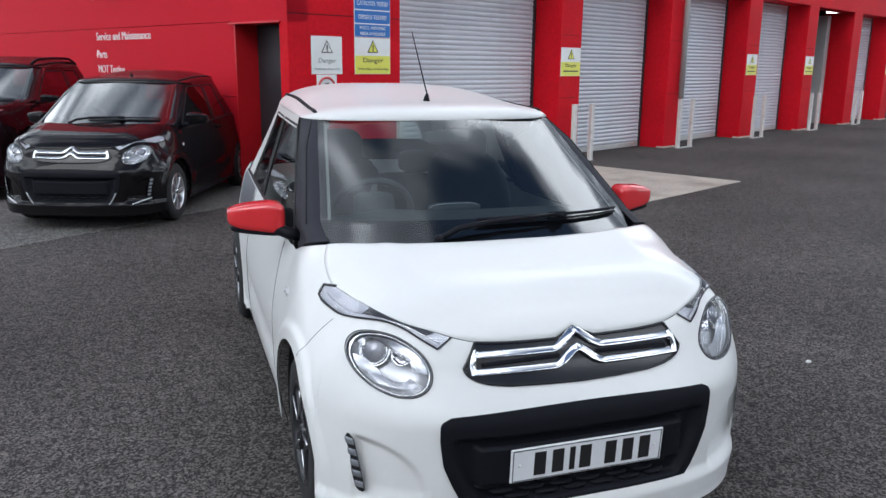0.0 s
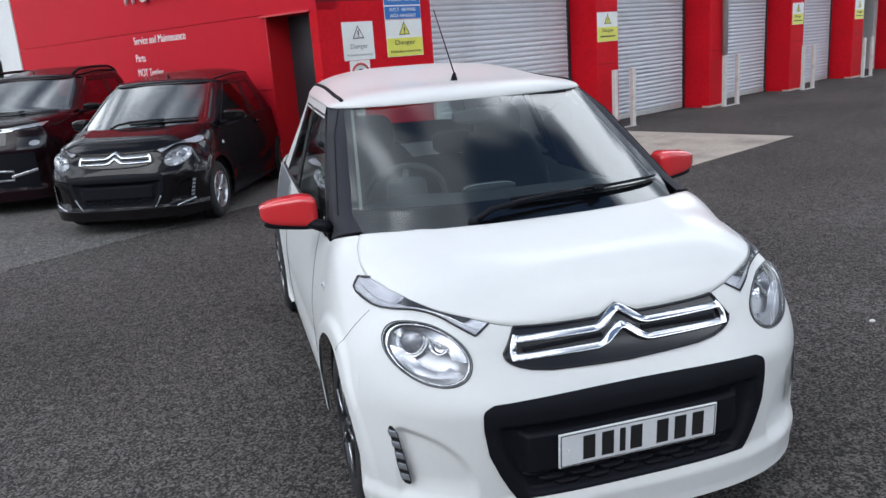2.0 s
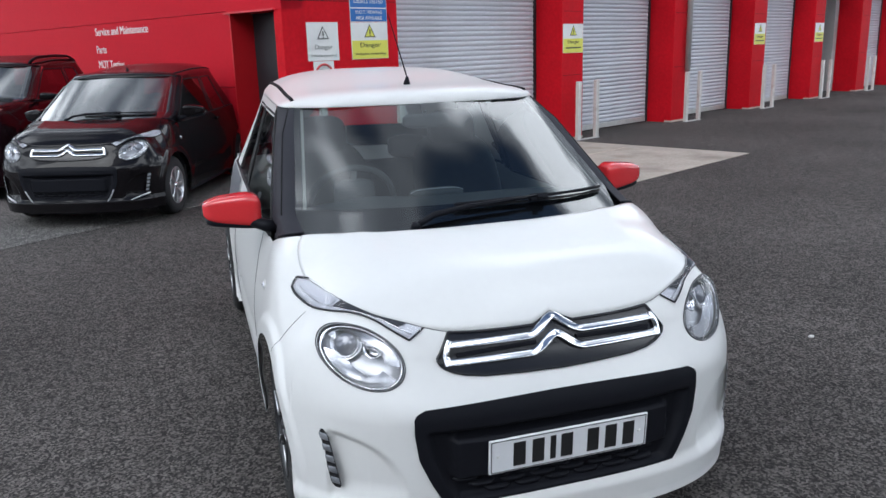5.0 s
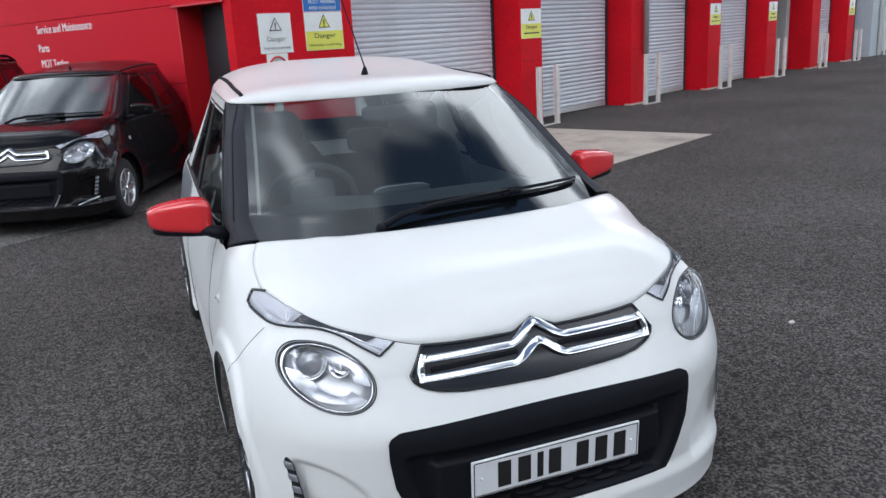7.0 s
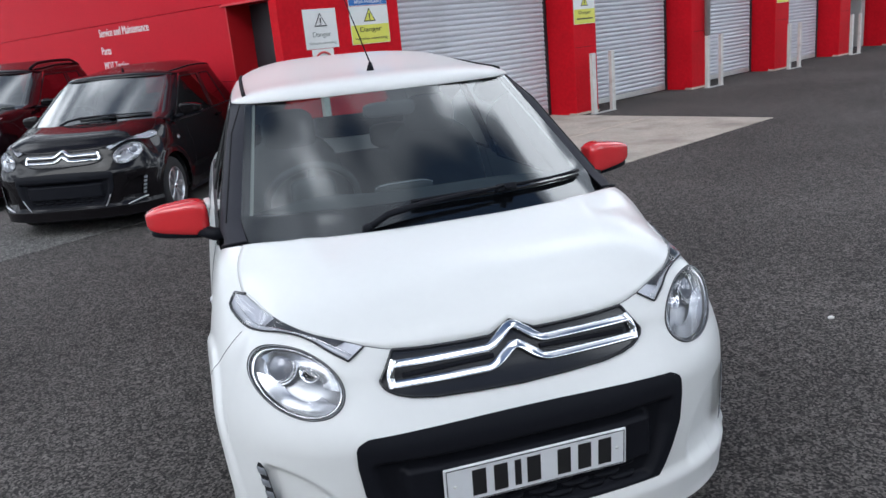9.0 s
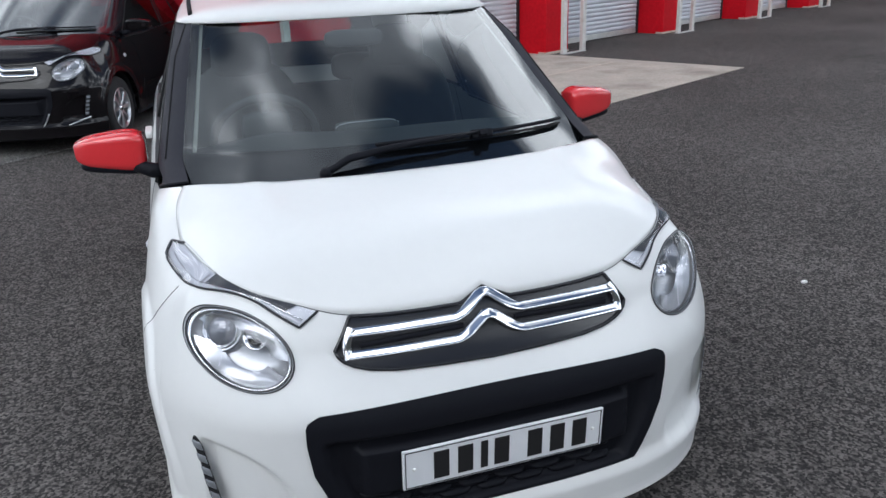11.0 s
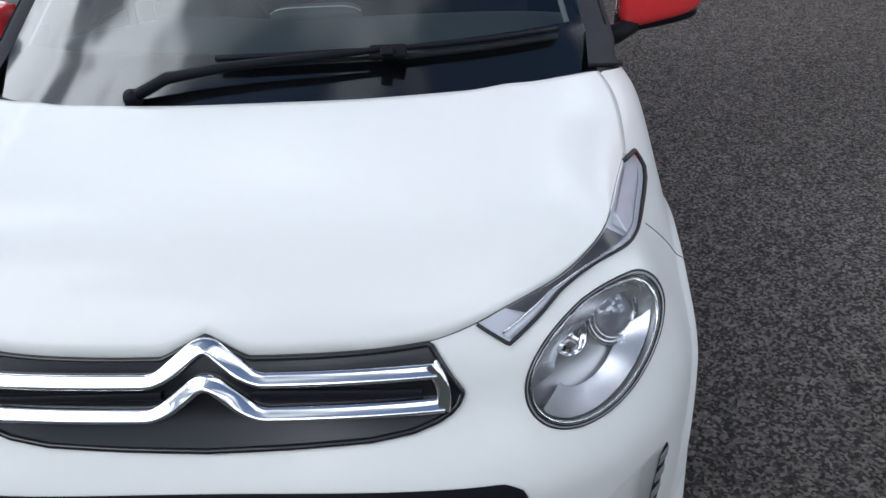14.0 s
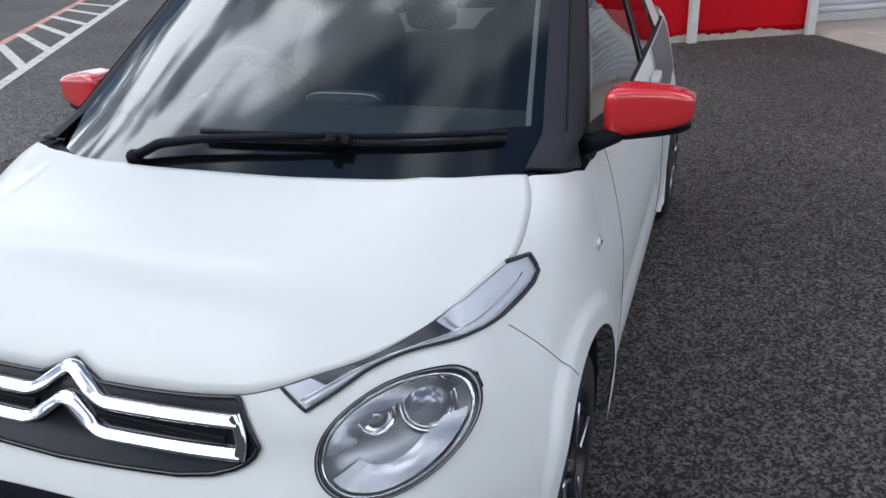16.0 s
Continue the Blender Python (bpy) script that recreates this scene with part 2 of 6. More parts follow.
M = dict(
    asphalt=asphalt_mat("asphalt", (0.029, 0.0272, 0.0268), (0.150, 0.136, 0.127), 0.0086),
    old_asphalt=asphalt_mat("old_asphalt", (0.06, 0.057, 0.055), (0.22, 0.21, 0.20), 0.009),
    concrete=mat("concrete", (0.42, 0.375, 0.32), 0.85, vary=0.2, scale=2.2, bump=0.5, bscale=90, dirt=((0.17, 0.14, 0.115), 1.3, 0.75)),
    line_paint=mat("line_paint", (0.62, 0.61, 0.57), 0.7, vary=0.15, scale=6, bump=0.3, dirt=((0.2, 0.19, 0.18), 7.0, 0.8)),
    pink_paint=mat("pink_paint", (0.55, 0.26, 0.2), 0.7, vary=0.15, scale=6, dirt=((0.2, 0.19, 0.18), 7.0, 0.8)),
    red_clad=mat("red_clad", (0.50, 0.011, 0.024), 0.6, vary=0.05, scale=1.2, bump=0.04, bscale=30, spec=0.06),
    red_block=mat("red_block", (0.56, 0.007, 0.016), 0.6, vary=0.14, scale=1.5, bump=0.5, bscale=110, spec=0.08, dirt=((0.30, 0.01, 0.015), 3.0, 0.35)),
    red_panel=mat("red_panel", (0.5, 0.008, 0.014), 0.4, vary=0.05),
    pale_stone=mat("pale_stone", (0.5, 0.43, 0.36), 0.9, vary=0.2, scale=9, bump=0.6),
    shutter=mat("shutter", (0.56, 0.57, 0.61), 0.42, vary=0.05, scale=3, spec=0.5, rvary=0.08, dirt=((0.3, 0.29, 0.28), 1.3, 0.25)),
    galv=mat("galv", (0.55, 0.55, 0.53), 0.5, 0.5, vary=0.14, scale=14, bump=0.1),
    post_paint=mat("post_paint", (0.62, 0.60, 0.57), 0.55, vary=0.1, scale=9, dirt=((0.35, 0.3, 0.25), 6.0, 0.5)),
    pipe=mat("pipe", (0.42, 0.42, 0.41), 0.5, vary=0.06),
    dark_door=mat("dark_door", (0.018, 0.02, 0.024), 0.5, vary=0.08),
    # near-black that stands in for shade inside and behind the bays
    bay_shade_black=mat("bay_shade_black", (0.03, 0.03, 0.032), 0.8, vary=0.2, scale=2),
    # only for the added unseen wall; dark so paint and chrome mirror less sky
    dark_backdrop=mat("dark_backdrop", (0.09, 0.095, 0.085), 0.9, vary=0.2, scale=0.8, bump=0.3),
    # mottled dark green-grey stands in for trees mirrored in the shop window
    shop_tree_reflection=mat("shop_tree_reflection", (0.06, 0.07, 0.06), 0.8, vary=0.4, scale=0.9),
    white_wall=mat("white_wall", (0.72, 0.72, 0.71), 0.55, vary=0.05, scale=1.2),
    grey_wall=mat("grey_wall", (0.40, 0.43, 0.46), 0.6, vary=0.05, scale=1.0),
    pale_grey=mat("pale_grey", (0.62, 0.66, 0.69), 0.6, vary=0.05, scale=0.8),
    sign_white=mat("sign_white", (0.78, 0.78, 0.76), 0.35, vary=0.03, dirt=((0.55, 0.53, 0.5), 5.0, 0.3)),
    sign_yellow=mat("sign_yellow", (0.72, 0.70, 0.10), 0.35, vary=0.04),
    sign_blue=mat("sign_blue", (0.02, 0.14, 0.46), 0.35, vary=0.04),
    sign_black=mat("sign_black", (0.02, 0.02, 0.02), 0.5),
    sign_grey=mat("sign_grey", (0.30, 0.32, 0.30), 0.5),
    sign_red=mat("sign_red", (0.55, 0.06, 0.06), 0.45),
    white_paint=mat("white_paint", (0.71, 0.71, 0.70), 0.3, vary=0.012, scale=2.5, coat=0.28, spec=0.2),
    black_paint=mat("black_paint", (0.006, 0.005, 0.006), 0.25, vary=0.1, coat=0.5, spec=0.05),
    plum_paint=mat("plum_paint", (0.010, 0.0035, 0.005), 0.25, vary=0.1, coat=0.3, spec=0.05),
    pale_paint=mat("pale_paint", (0.35, 0.45, 0.6), 0.25, 0.3, vary=0.03, coat=1.0),
    red_paint=mat("red_paint", (0.62, 0.028, 0.034), 0.25, vary=0.03, coat=0.9),
    wrap=mat("wrap", (0.034, 0.034, 0.041), 0.65, vary=0.06, scale=6, spec=0.08),
    decal=mat("decal", (0.10, 0.105, 0.12), 0.38, vary=0.05),
    black_plastic=mat("black_plastic", (0.009, 0.0095, 0.013), 0.5, vary=0.1, scale=10, bump=0.12, bscale=700, spec=0.10),
    gloss_black=mat("gloss_black", (0.009, 0.009, 0.012), 0.22, vary=0.08, spec=0.5),
    rubber=mat("rubber", (0.012, 0.012, 0.013), 0.8, vary=0.2, scale=20, bump=0.3, bscale=150),
    seam=mat("seam", (0.02, 0.02, 0.022), 0.9, spec=0.1),
    chrome=mat("chrome", (0.82, 0.82, 0.84), 0.06, 1.0, vary=0.02),
    reflector=mat("reflector", (0.72, 0.73, 0.75), 0.16, 1.0, vary=0.06, scale=20),
    lamp_grey=mat("lamp_grey", (0.42, 0.43, 0.45), 0.3, 0.6, vary=0.08, scale=20),
    gloss_lens=mat("gloss_lens", (0.20, 0.21, 0.24), 0.05, 0.3, vary=0.03, coat=1.0),
    lamp_dark=mat("lamp_dark", (0.05, 0.052, 0.06), 0.3, 0.2, vary=0.3, scale=60),
    lamp_cell=mat("lamp_cell", (0.22, 0.23, 0.25), 0.3, 0.3, vary=0.2, scale=40),
    body_seam=mat("body_seam", (0.13, 0.13, 0.135), 0.9, spec=0.1),
    gasket=mat("gasket", (0.028, 0.028, 0.032), 0.5, spec=0.3),
    lamp_house=mat("lamp_house", (0.66, 0.67, 0.70), 0.22, 0.7, vary=0.08, scale=20),
    lamp_pale=mat("lamp_pale", (0.60, 0.61, 0.66), 0.32, 0.3, vary=0.06, scale=20, spec=0.3),
    alloy=mat("alloy", (0.62, 0.62, 0.64), 0.28, 0.9, vary=0.06),
    dark_alloy=mat("dark_alloy", (0.02, 0.02, 0.023), 0.3, 0.2, vary=0.08),
    plate=mat("plate", (0.74, 0.75, 0.77), 0.35, vary=0.03, scale=30),
    plate_ink=mat("plate_ink", (0.015, 0.015, 0.016), 0.4),
    dash=mat("dash", (0.10, 0.105, 0.11), 0.7, vary=0.08),
    trim_grey=mat("trim_grey", (0.26, 0.265, 0.27), 0.55, vary=0.06),
    seat=mat("seat", (0.05, 0.05, 0.054), 0.9, vary=0.15, scale=30),
    headliner=mat("headliner", (0.42, 0.42, 0.40), 0.9, vary=0.05),
    screen_glass=glass_mat("screen_glass", (0.60, 0.69, 0.69), 1.85),
    # parked cars: cabin shade put into the tint, sky sheen into the IOR
    far_screen_shaded=glass_mat("far_screen_shaded", (0.16, 0.185, 0.18), 2.8, rough=0.12),
    side_glass=glass_mat("side_glass", (0.72, 0.80, 0.78), 1.6),
    dark_glass=glass_mat("dark_glass", (0.08, 0.09, 0.095), 1.7),
    lamp_glass=glass_mat("lamp_glass", (0.95, 0.95, 0.96), 1.3, 0.9),
    shop_glass=glass_mat("shop_glass", (0.30, 0.36, 0.33), 1.1),
    leaf=mat("leaf", (0.05, 0.085, 0.03), 0.6, vary=0.3, scale=3),
)


# ---- mesh helpers ----
def link(name, me, material, parent=None, label="", smooth=True, shadow=True):
    me.materials.append(M[material] if isinstance(material, str) else material)
    if smooth:
        me.polygons.foreach_set("use_smooth", [True] * len(me.polygons))
    ob = new(name, me)
    if parent is not None:
        ob.parent = parent
    if label:
        ob["label"] = label
    ob.visible_shadow = shadow
    return ob


def part(name, bm, material, parent=None, label="", smooth=False):
    me = bpy.data.meshes.new(name)
    bm.to_mesh(me)
    bm.free()
    return link(name, me, material, parent, label, smooth)


def empty(name, m, label, category, group="", kind=""):
    ob = new(name)
    ob.matrix_world = m
    ob.empty_display_size = 0.1
    return tagged(ob, label, category, group, kind)


def grid_mesh(name, P, close_u=False, flip=False):
    """A mesh from an (nu, nv, 3) array of points."""
    nu, nv = P.shape[:2]
    idx = np.arange(nu * nv).reshape(nu, nv)
    if close_u:
        idx = np.vstack([idx, idx[:1]])
    a, b, c, d = idx[:-1, :-1].ravel(), idx[1:, :-1].ravel(), idx[1:, 1:].ravel(), idx[:-1, 1:].ravel()
    q = np.stack([a, d, c, b] if flip else [a, b, c, d], 1)
    me = bpy.data.meshes.new(name)
    me.from_pydata(P.reshape(-1, 3).tolist(), [], q.tolist())
    me.update()
    return me


def sheet(name, P, material, parent, label="", thick=0.0, flip=False, close_u=False, shadow=True):
    ob = link(name, grid_mesh(name, P, close_u, flip), material, parent, label, True, shadow)
    if thick:
        mod = ob.modifiers.new("thickness", "SOLIDIFY")
        mod.thickness, mod.offset = thick, -1
    return ob


def box(bm, x0, x1, y0, y1, z0, z1, bevel=0.0, m=None, seg=2):
    r = bmesh.ops.create_cube(bm, size=1)
    v = r["verts"]
    bmesh.ops.scale(bm, vec=(x1 - x0, y1 - y0, z1 - z0), verts=v)
    bmesh.ops.translate(bm, vec=((x0 + x1) / 2, (y0 + y1) / 2, (z0 + z1) / 2), verts=v)
    if bevel:
        g = bmesh.ops.bevel(bm, geom=list({e for k in v for e in k.link_edges}), offset=bevel, segments=seg, profile=0.5, affect="EDGES")
        v = g["verts"]
    if m is not None:
        bmesh.ops.transform(bm, matrix=m, verts=list(set(v)))
    return bm


def boxed(name, dims, material, parent=None, label="", bevel=0.0, m=None, seg=2, smooth=False):
    return part(name, box(bmesh.new(), *dims, bevel, m, seg), material, parent, label, smooth)


def tube(name, pts, r, material, parent=None, label="", n=8, cap=True):
    """A round bar along points; r a number or one for each point."""
    pts = [Vector(p) for p in pts]
    rs = r if isinstance(r, (list, tuple)) else [r] * len(pts)
    bm = bmesh.new()
    rings = []
    side = None
    for i, p in enumerate(pts):
        d = (pts[min(i + 1, len(pts) - 1)] - pts[max(i - 1, 0)]).normalized()
        if side is None:
            side = d.orthogonal().normalized()
        side = (side - d * side.dot(d)).normalized()
        up = d.cross(side)
        rings.append([bm.verts.new(p + (side * math.cos(2 * math.pi * k / n) + up * math.sin(2 * math.pi * k / n)) * rs[i]) for k in range(n)])
    for A, B in zip(rings, rings[1:]):
        for k in range(n):
            bm.faces.new((A[k], A[(k + 1) % n], B[(k + 1) % n], B[k]))
    if cap:
        bm.faces.new(rings[0][::-1])
        bm.faces.new(rings[-1])
    return part(name, bm, material, parent, label, True)


def lathe(name, prof, material, parent=None, label="", n=48, m=None, axis="x"):
    """A turned shape: profile of (radius, along) about the x axis."""
    a = np.linspace(0, 2 * np.pi, n, endpoint=False)
    P = np.array([[(h, r * math.cos(k), r * math.sin(k)) for r, h in prof] for k in a])
    ob = link(name, grid_mesh(name, P, True), material, parent, label)
    if m is not None:
        ob.data.transform(m)
    return ob


def spline(xs, ys):
    """A smooth curve through a few control values, as a function."""
    xs, ys = np.array(xs, float), np.array(ys, float)
    d = np.gradient(ys, xs)

    def f(x):
        x = np.clip(np.asarray(x, float), xs[0], xs[-1])
        i = np.clip(np.searchsorted(xs, x) - 1, 0, len(xs) - 2)
        h = xs[i + 1] - xs[i]
        t = (x - xs[i]) / h
        return ((2 * t**3 - 3 * t**2 + 1) * ys[i] + (t**3 - 2 * t**2 + t) * h * d[i] + (-2 * t**3 + 3 * t**2) * ys[i + 1] + (t**3 - t**2) * h * d[i + 1])
    return f


def smooth01(t):
    t = np.clip(t, 0, 1)
    return t * t * (3 - 2 * t)


def text(name, body, size, material, parent, m, label="", depth=0.002, width=None, align="CENTER"):
    c = bpy.data.curves.new(name, "FONT")
    c.body, c.size, c.extrude, c.align_x = body, size, depth, align
    tmp = new(name + "_tmp", c)
    bpy.context.view_layer.update()
    me = bpy.data.meshes.new_from_object(tmp.evaluated_get(bpy.context.evaluated_depsgraph_get()))
    me.materials.clear()
    bpy.data.objects.remove(tmp)
    if width:
        xs = [v.co.x for v in me.vertices]
        me.transform(Matrix.Diagonal((width / (max(xs) - min(xs)), 1, 1, 1)))
    me.transform(m)
    return link(name, me, material, parent, label, False)


# ---- the small hatchback: body form ----
YC, DF, ME = 0.66, 0.668, 3.25
top_line = spline([-0.2, 0.13, 0.4, 0.66, 0.8, 1.0, 1.5, 3.6], [0.86, 0.885, 0.918, 0.962, 0.985, 1.0, 1.03, 1.06])


# along the wings: how far the flank leans in, how square the shoulder is, how much the top falls to the sides
FLANK_Y = [0.2, 0.4, 0.58, 0.8, 1.02]
flank_lean = spline(FLANK_Y, [0, 0.1046, 0.0599, 0.0386, 0.0442])
shoulder = spline(FLANK_Y, [3.8, 5.49, 4.895, 7.186, 5.577])
crown = spline(FLANK_Y, [0, -0.0042, -0.0065, 0.0046, 0.0046])


def body_field(x, y, z):
    """Below 1 inside the lower body, above 1 outside it."""
    x = np.abs(x)
    w = (0.80 - 0.014 * ((y - 1.75) / 1.75) ** 2) * (1 - 0.025 * np.clip((0.45 - z) / 0.28, 0, 1) ** 2)
    w = w * (1 - flank_lean(y) * 1.1 * smooth01((z - 0.509) / 0.36) ** 1.066)
    X = x / w
    q0 = np.clip((YC - y) / DF, 0, None)
    c = X**ME / (X**ME + q0**ME + 1e-9)
    lean = 0.07 * smooth01((z - 0.53) / 0.17) * (1 - 0.75 * c) + 0.012 * np.clip((0.40 - z) / 0.22, 0, 1) ** 2
    q = np.clip((YC + lean - y) / DF, 0, None)
    q2 = np.clip((y - 3.05) / 0.38, 0, None)
    rho = (X**ME + q**ME + q2**ME) ** (1 / ME)
    zr = np.clip((z - 0.45) / (top_line(y) - crown(y) * (x / 0.65) ** 2 - 0.45), 0, None)
    p = shoulder(y)
    return rho**p + zr**p


def bisect(f, lo, hi):
    for _ in range(34):
        mid = (lo + hi) / 2
        inside = f(mid) < 1
        lo, hi = np.where(inside, mid, lo), np.where(inside, hi, mid)
    return (lo + hi) / 2


def on_top(x, y):
    """The body's upper surface over a plan point."""
    x, y = np.broadcast_arrays(np.asarray(x, float), np.asarray(y, float))
    z = bisect(lambda k: body_field(x, y, k), np.full(x.shape, 0.3), np.full(x.shape, 1.3))
    return np.stack([x, y, z], -1)


def on_front(x, z):
    """The body's front surface."""
    x, z = np.broadcast_arrays(np.asarray(x, float), np.asarray(z, float))
    y = bisect(lambda k: body_field(x, k, z), np.full(x.shape, 1.2), np.full(x.shape, -0.4))
    return np.stack([x, y, z], -1)


def on_side(y, z):
    y, z = np.broadcast_arrays(np.asarray(y, float), np.asarray(z, float))
    x = bisect(lambda k: body_field(k, y, z), np.zeros(y.shape), np.full(y.shape, 1.2))
    return np.stack([x, y, z], -1)


def on_ring(a, z):
    """The surface at height z: a is the angle in degrees about the front axle's middle up to 90, then 90 + metres behind it."""
    a, z = np.broadcast_arrays(np.asarray(a, float), np.asarray(z, float))
    ph = np.radians(np.clip(a, -90, 90))
    back = np.clip(np.abs(a) - 90, 0, None)
    sx, sy = np.sin(ph), -np.cos(ph)
    r = bisect(lambda k: body_field(k * sx, YC + back + k * sy, z), np.zeros(a.shape), np.full(a.shape, 1.6))
    return np.stack([r * sx, YC + back + r * sy, z], -1)


def body_normal(P, e=1e-3):
    x, y, z = P[..., 0], P[..., 1], P[..., 2]
    g = np.stack([body_field(x + e, y, z) - body_field(x - e, y, z), body_field(x, y + e, z) - body_field(x, y - e, z),
                  body_field(x, y, z + e) - body_field(x, y, z - e)], -1)
    return g / (np.linalg.norm(g, axis=-1, keepdims=True) + 1e-12)


def proud(P, d):
    """The points moved out from the body by d."""
    return P + body_normal(P) * (np.asarray(d)[..., None] if np.ndim(d) else d)


# the bonnet's front edge: height at each distance from the middle
_edge = spline([0, 0.18, 0.28, 0.335, 0.396, 0.437, 0.517, 0.581, 0.639, 0.668], [0.753, 0.754, 0.758, 0.763, 0.777, 0.789, 0.809, 0.832, 0.850, 0.857])


def edge_z(x):
    x = np.abs(x)
    return _edge(x) + 0.029 * (np.sqrt(np.clip(1 - x / 0.068, 0, 1) ** 2 + 0.01) - 0.1)


EDGE_X = 0.668
SEAM_END, REAR_X = 0.755, 0.648
seam_x = spline([0.45, 0.55, 0.62, 0.70, SEAM_END], [0.668, 0.673, 0.677, 0.669, REAR_X])
rear_y = spline([0, 0.2, 0.3, 0.4, 0.5, 0.6, REAR_X], [0.616, 0.618, 0.626, 0.640, 0.670, 0.722, SEAM_END])
_ex = np.linspace(0, EDGE_X, 60)
_E = on_front(_ex, edge_z(_ex))
_ea = np.degrees(np.arctan2(_E[:, 0], YC - _E[:, 1]))
_sy = np.linspace(_E[-1, 1], SEAM_END, 20)
_S = on_top(seam_x(_sy), _sy)
_sa = np.where(_sy < YC, np.degrees(np.arctan2(_S[:, 0], np.maximum(YC - _sy, 1e-6))), 90 + _sy - YC)
_ta = np.concatenate([_ea, _sa[1:], [90 + 0.80 - YC, 90 + 0.93 - YC, 90 + 1.02 - YC, 90 + 1.4 - YC, 90 + 3.2 - YC]])
_tz = np.concatenate([_E[:, 2], _S[1:, 2], [0.935, 0.902, 0.873, 0.884, 0.93]])


def rim_z(a):
    return np.interp(np.abs(a), _ta, _tz)


WHEEL_Y, WHEEL_R, ARCH_R = (0.665, 3.005), 0.285, 0.335


def low_z(a, sill=0.19):
    """The lower edge of the body: the sill, and the wheel arches."""
    y = on_ring(a, np.full(np.shape(a), 0.42))[..., 1]
    z = np.full(np.shape(y), sill)
    for wy in WHEEL_Y:
        d = np.abs(y - wy)
        z = np.where((d < ARCH_R) & (np.abs(a) > 45), np.maximum(z, WHEEL_R + np.sqrt(np.clip(ARCH_R**2 - d**2, 0, None))), z)
    return z


def skin(a0, a1, na, nz, lo, hi, sculpt=None):
    a = np.linspace(a0, a1, na)
    t = np.linspace(0, 1, nz)
    l, h = lo(a), hi(a)
    z = l[:, None] + (h - l)[:, None] * t[None]
    P = on_ring(a[:, None] + 0 * z, z)
    if sculpt is not None:
        P = proud(P, sculpt(P))
    return P


def mirror_x(P):
    Q = P.copy()
    Q[..., 0] *= -1
    return Q


def dent(P):
    """The scoops round the lamps in the bumper, its lip and the wheel arch flare."""
    x, y, z = np.abs(P[..., 0]), P[..., 1], P[..., 2]
    r0 = np.sqrt(((x - 0.70) / 0.218) ** 2 + ((z - 0.295) / 0.205) ** 2)
    d = -0.024 * smooth01((1.0 - r0) / 0.16) * smooth01((0.698 - x) / 0.02) * smooth01((z - 0.235) / 0.10)
    d = d + 0.016 * smooth01((0.285 - z) / 0.05) * (x < 0.78)
    for wy in WHEEL_Y:
        r = np.sqrt((y - wy) ** 2 + (z - WHEEL_R) ** 2)
        d = d + (0.011 * smooth01((0.41 - r) / 0.035) + 0.011 * smooth01((0.60 - r) / 0.25)) * (x > 0.6) * (1.0 if wy < 1.5 else 0.3)
    # the crease along the doors
    d = d - 0.016 * np.exp(-((z - (0.36 + 0.03 * (y - 1.0))) / 0.055) ** 2) * smooth01((y - 1.0) / 0.25) * smooth01((2.6 - y) / 0.3) * (x > 0.6)
    return d


# greenhouse: outline at each height
def gw(z):
    return 0.722 - 0.265 * (z - 0.9) - 0.03 * np.clip(z - 1.016, 0, None)


def gf(z):
    return 0.63 + 1.86 * (z - 0.95) + 0.25 * np.clip(z - 1.15, 0, None) ** 2


GM, ROOF_Z = 2.5, 1.335


def gd(z):
    """How far the cabin's front bends back to its sides."""
    return np.interp(z, [1.0, ROOF_Z], [0.50, 0.29])


def green_front(x, z):
    X = np.clip(np.abs(x) / gw(z), 0, 1)
    y = gf(z) + gd(z) * (1 - (1 - X**GM) ** (1 / GM))
    return np.stack([x + 0 * y, y, z + 0 * y], -1)


def screen_half(z):
    """Half the windscreen's width at each height."""
    return np.interp(z, [0.87, 0.95, 1.0, 1.02, ROOF_Z], [0.665, 0.650, 0.636, 0.630, 0.545])


def screen_at(x, z):
    """The windscreen: a more even bend between the same middle and edges as the cabin's front."""
    e = screen_half(z)
    y0, y1 = green_front(0 * e, z)[..., 1], green_front(e, z)[..., 1]
    y = y0 + (y1 - y0) * (np.abs(x) / e) ** 2.2
    return np.stack([x + 0 * y, y, z + 0 * y], -1)


def taper(y, z):
    """The cabin narrows to the rear, more so towards the roof."""
    return 1 - 0.085 * np.clip((y - 1.45) / 1.2, 0, 1.5) ** 1.4 * np.clip((z - 0.86) / 0.46, 0, 1)


def green_rear(z):
    return 3.36 - 0.62 * np.clip(z - 0.95, 0, None) ** 1.25


def green_side(y, z):
    q = np.clip((gf(z) + gd(z) - y) / gd(z), 0, 1)
    q2 = np.clip((y - (green_rear(z) - 0.4)) / 0.4, 0, 1)
    x = gw(z) * taper(y, z) * np.clip(1 - q**GM - q2**GM, 0, None) ** (1 / GM)
    return np.stack([x, y + 0 * x, z + 0 * x], -1)


def roof_top(x, y):
    w, f0, r0 = gw(ROOF_Z), gf(ROOF_Z), green_rear(ROOF_Z)
    q, q2 = np.clip((f0 + gd(ROOF_Z) - y) / gd(ROOF_Z), 0, 1), np.clip((y - (r0 - 0.4)) / 0.4, 0, 1)
    rho = np.clip((np.abs(x) / (w * taper(y, ROOF_Z))) ** GM + q**GM + q2**GM, 0, 1) ** (1 / GM)
    h = 0.066 + 0.064 * smooth01((y - 1.55) / 0.75) - 0.02 * smooth01((y - 2.5) / 0.6)
    z = ROOF_Z + h * (1 - rho**3.6) ** 0.62
    return np.stack([x + 0 * z, y + 0 * z, z], -1)


def seam_line(name, P, parent, r=0.0022, material="body_seam", out=0.0005):
    return tube(name, [tuple(p) for p in P + body_normal(P) * out], r, material, parent, "", 6)


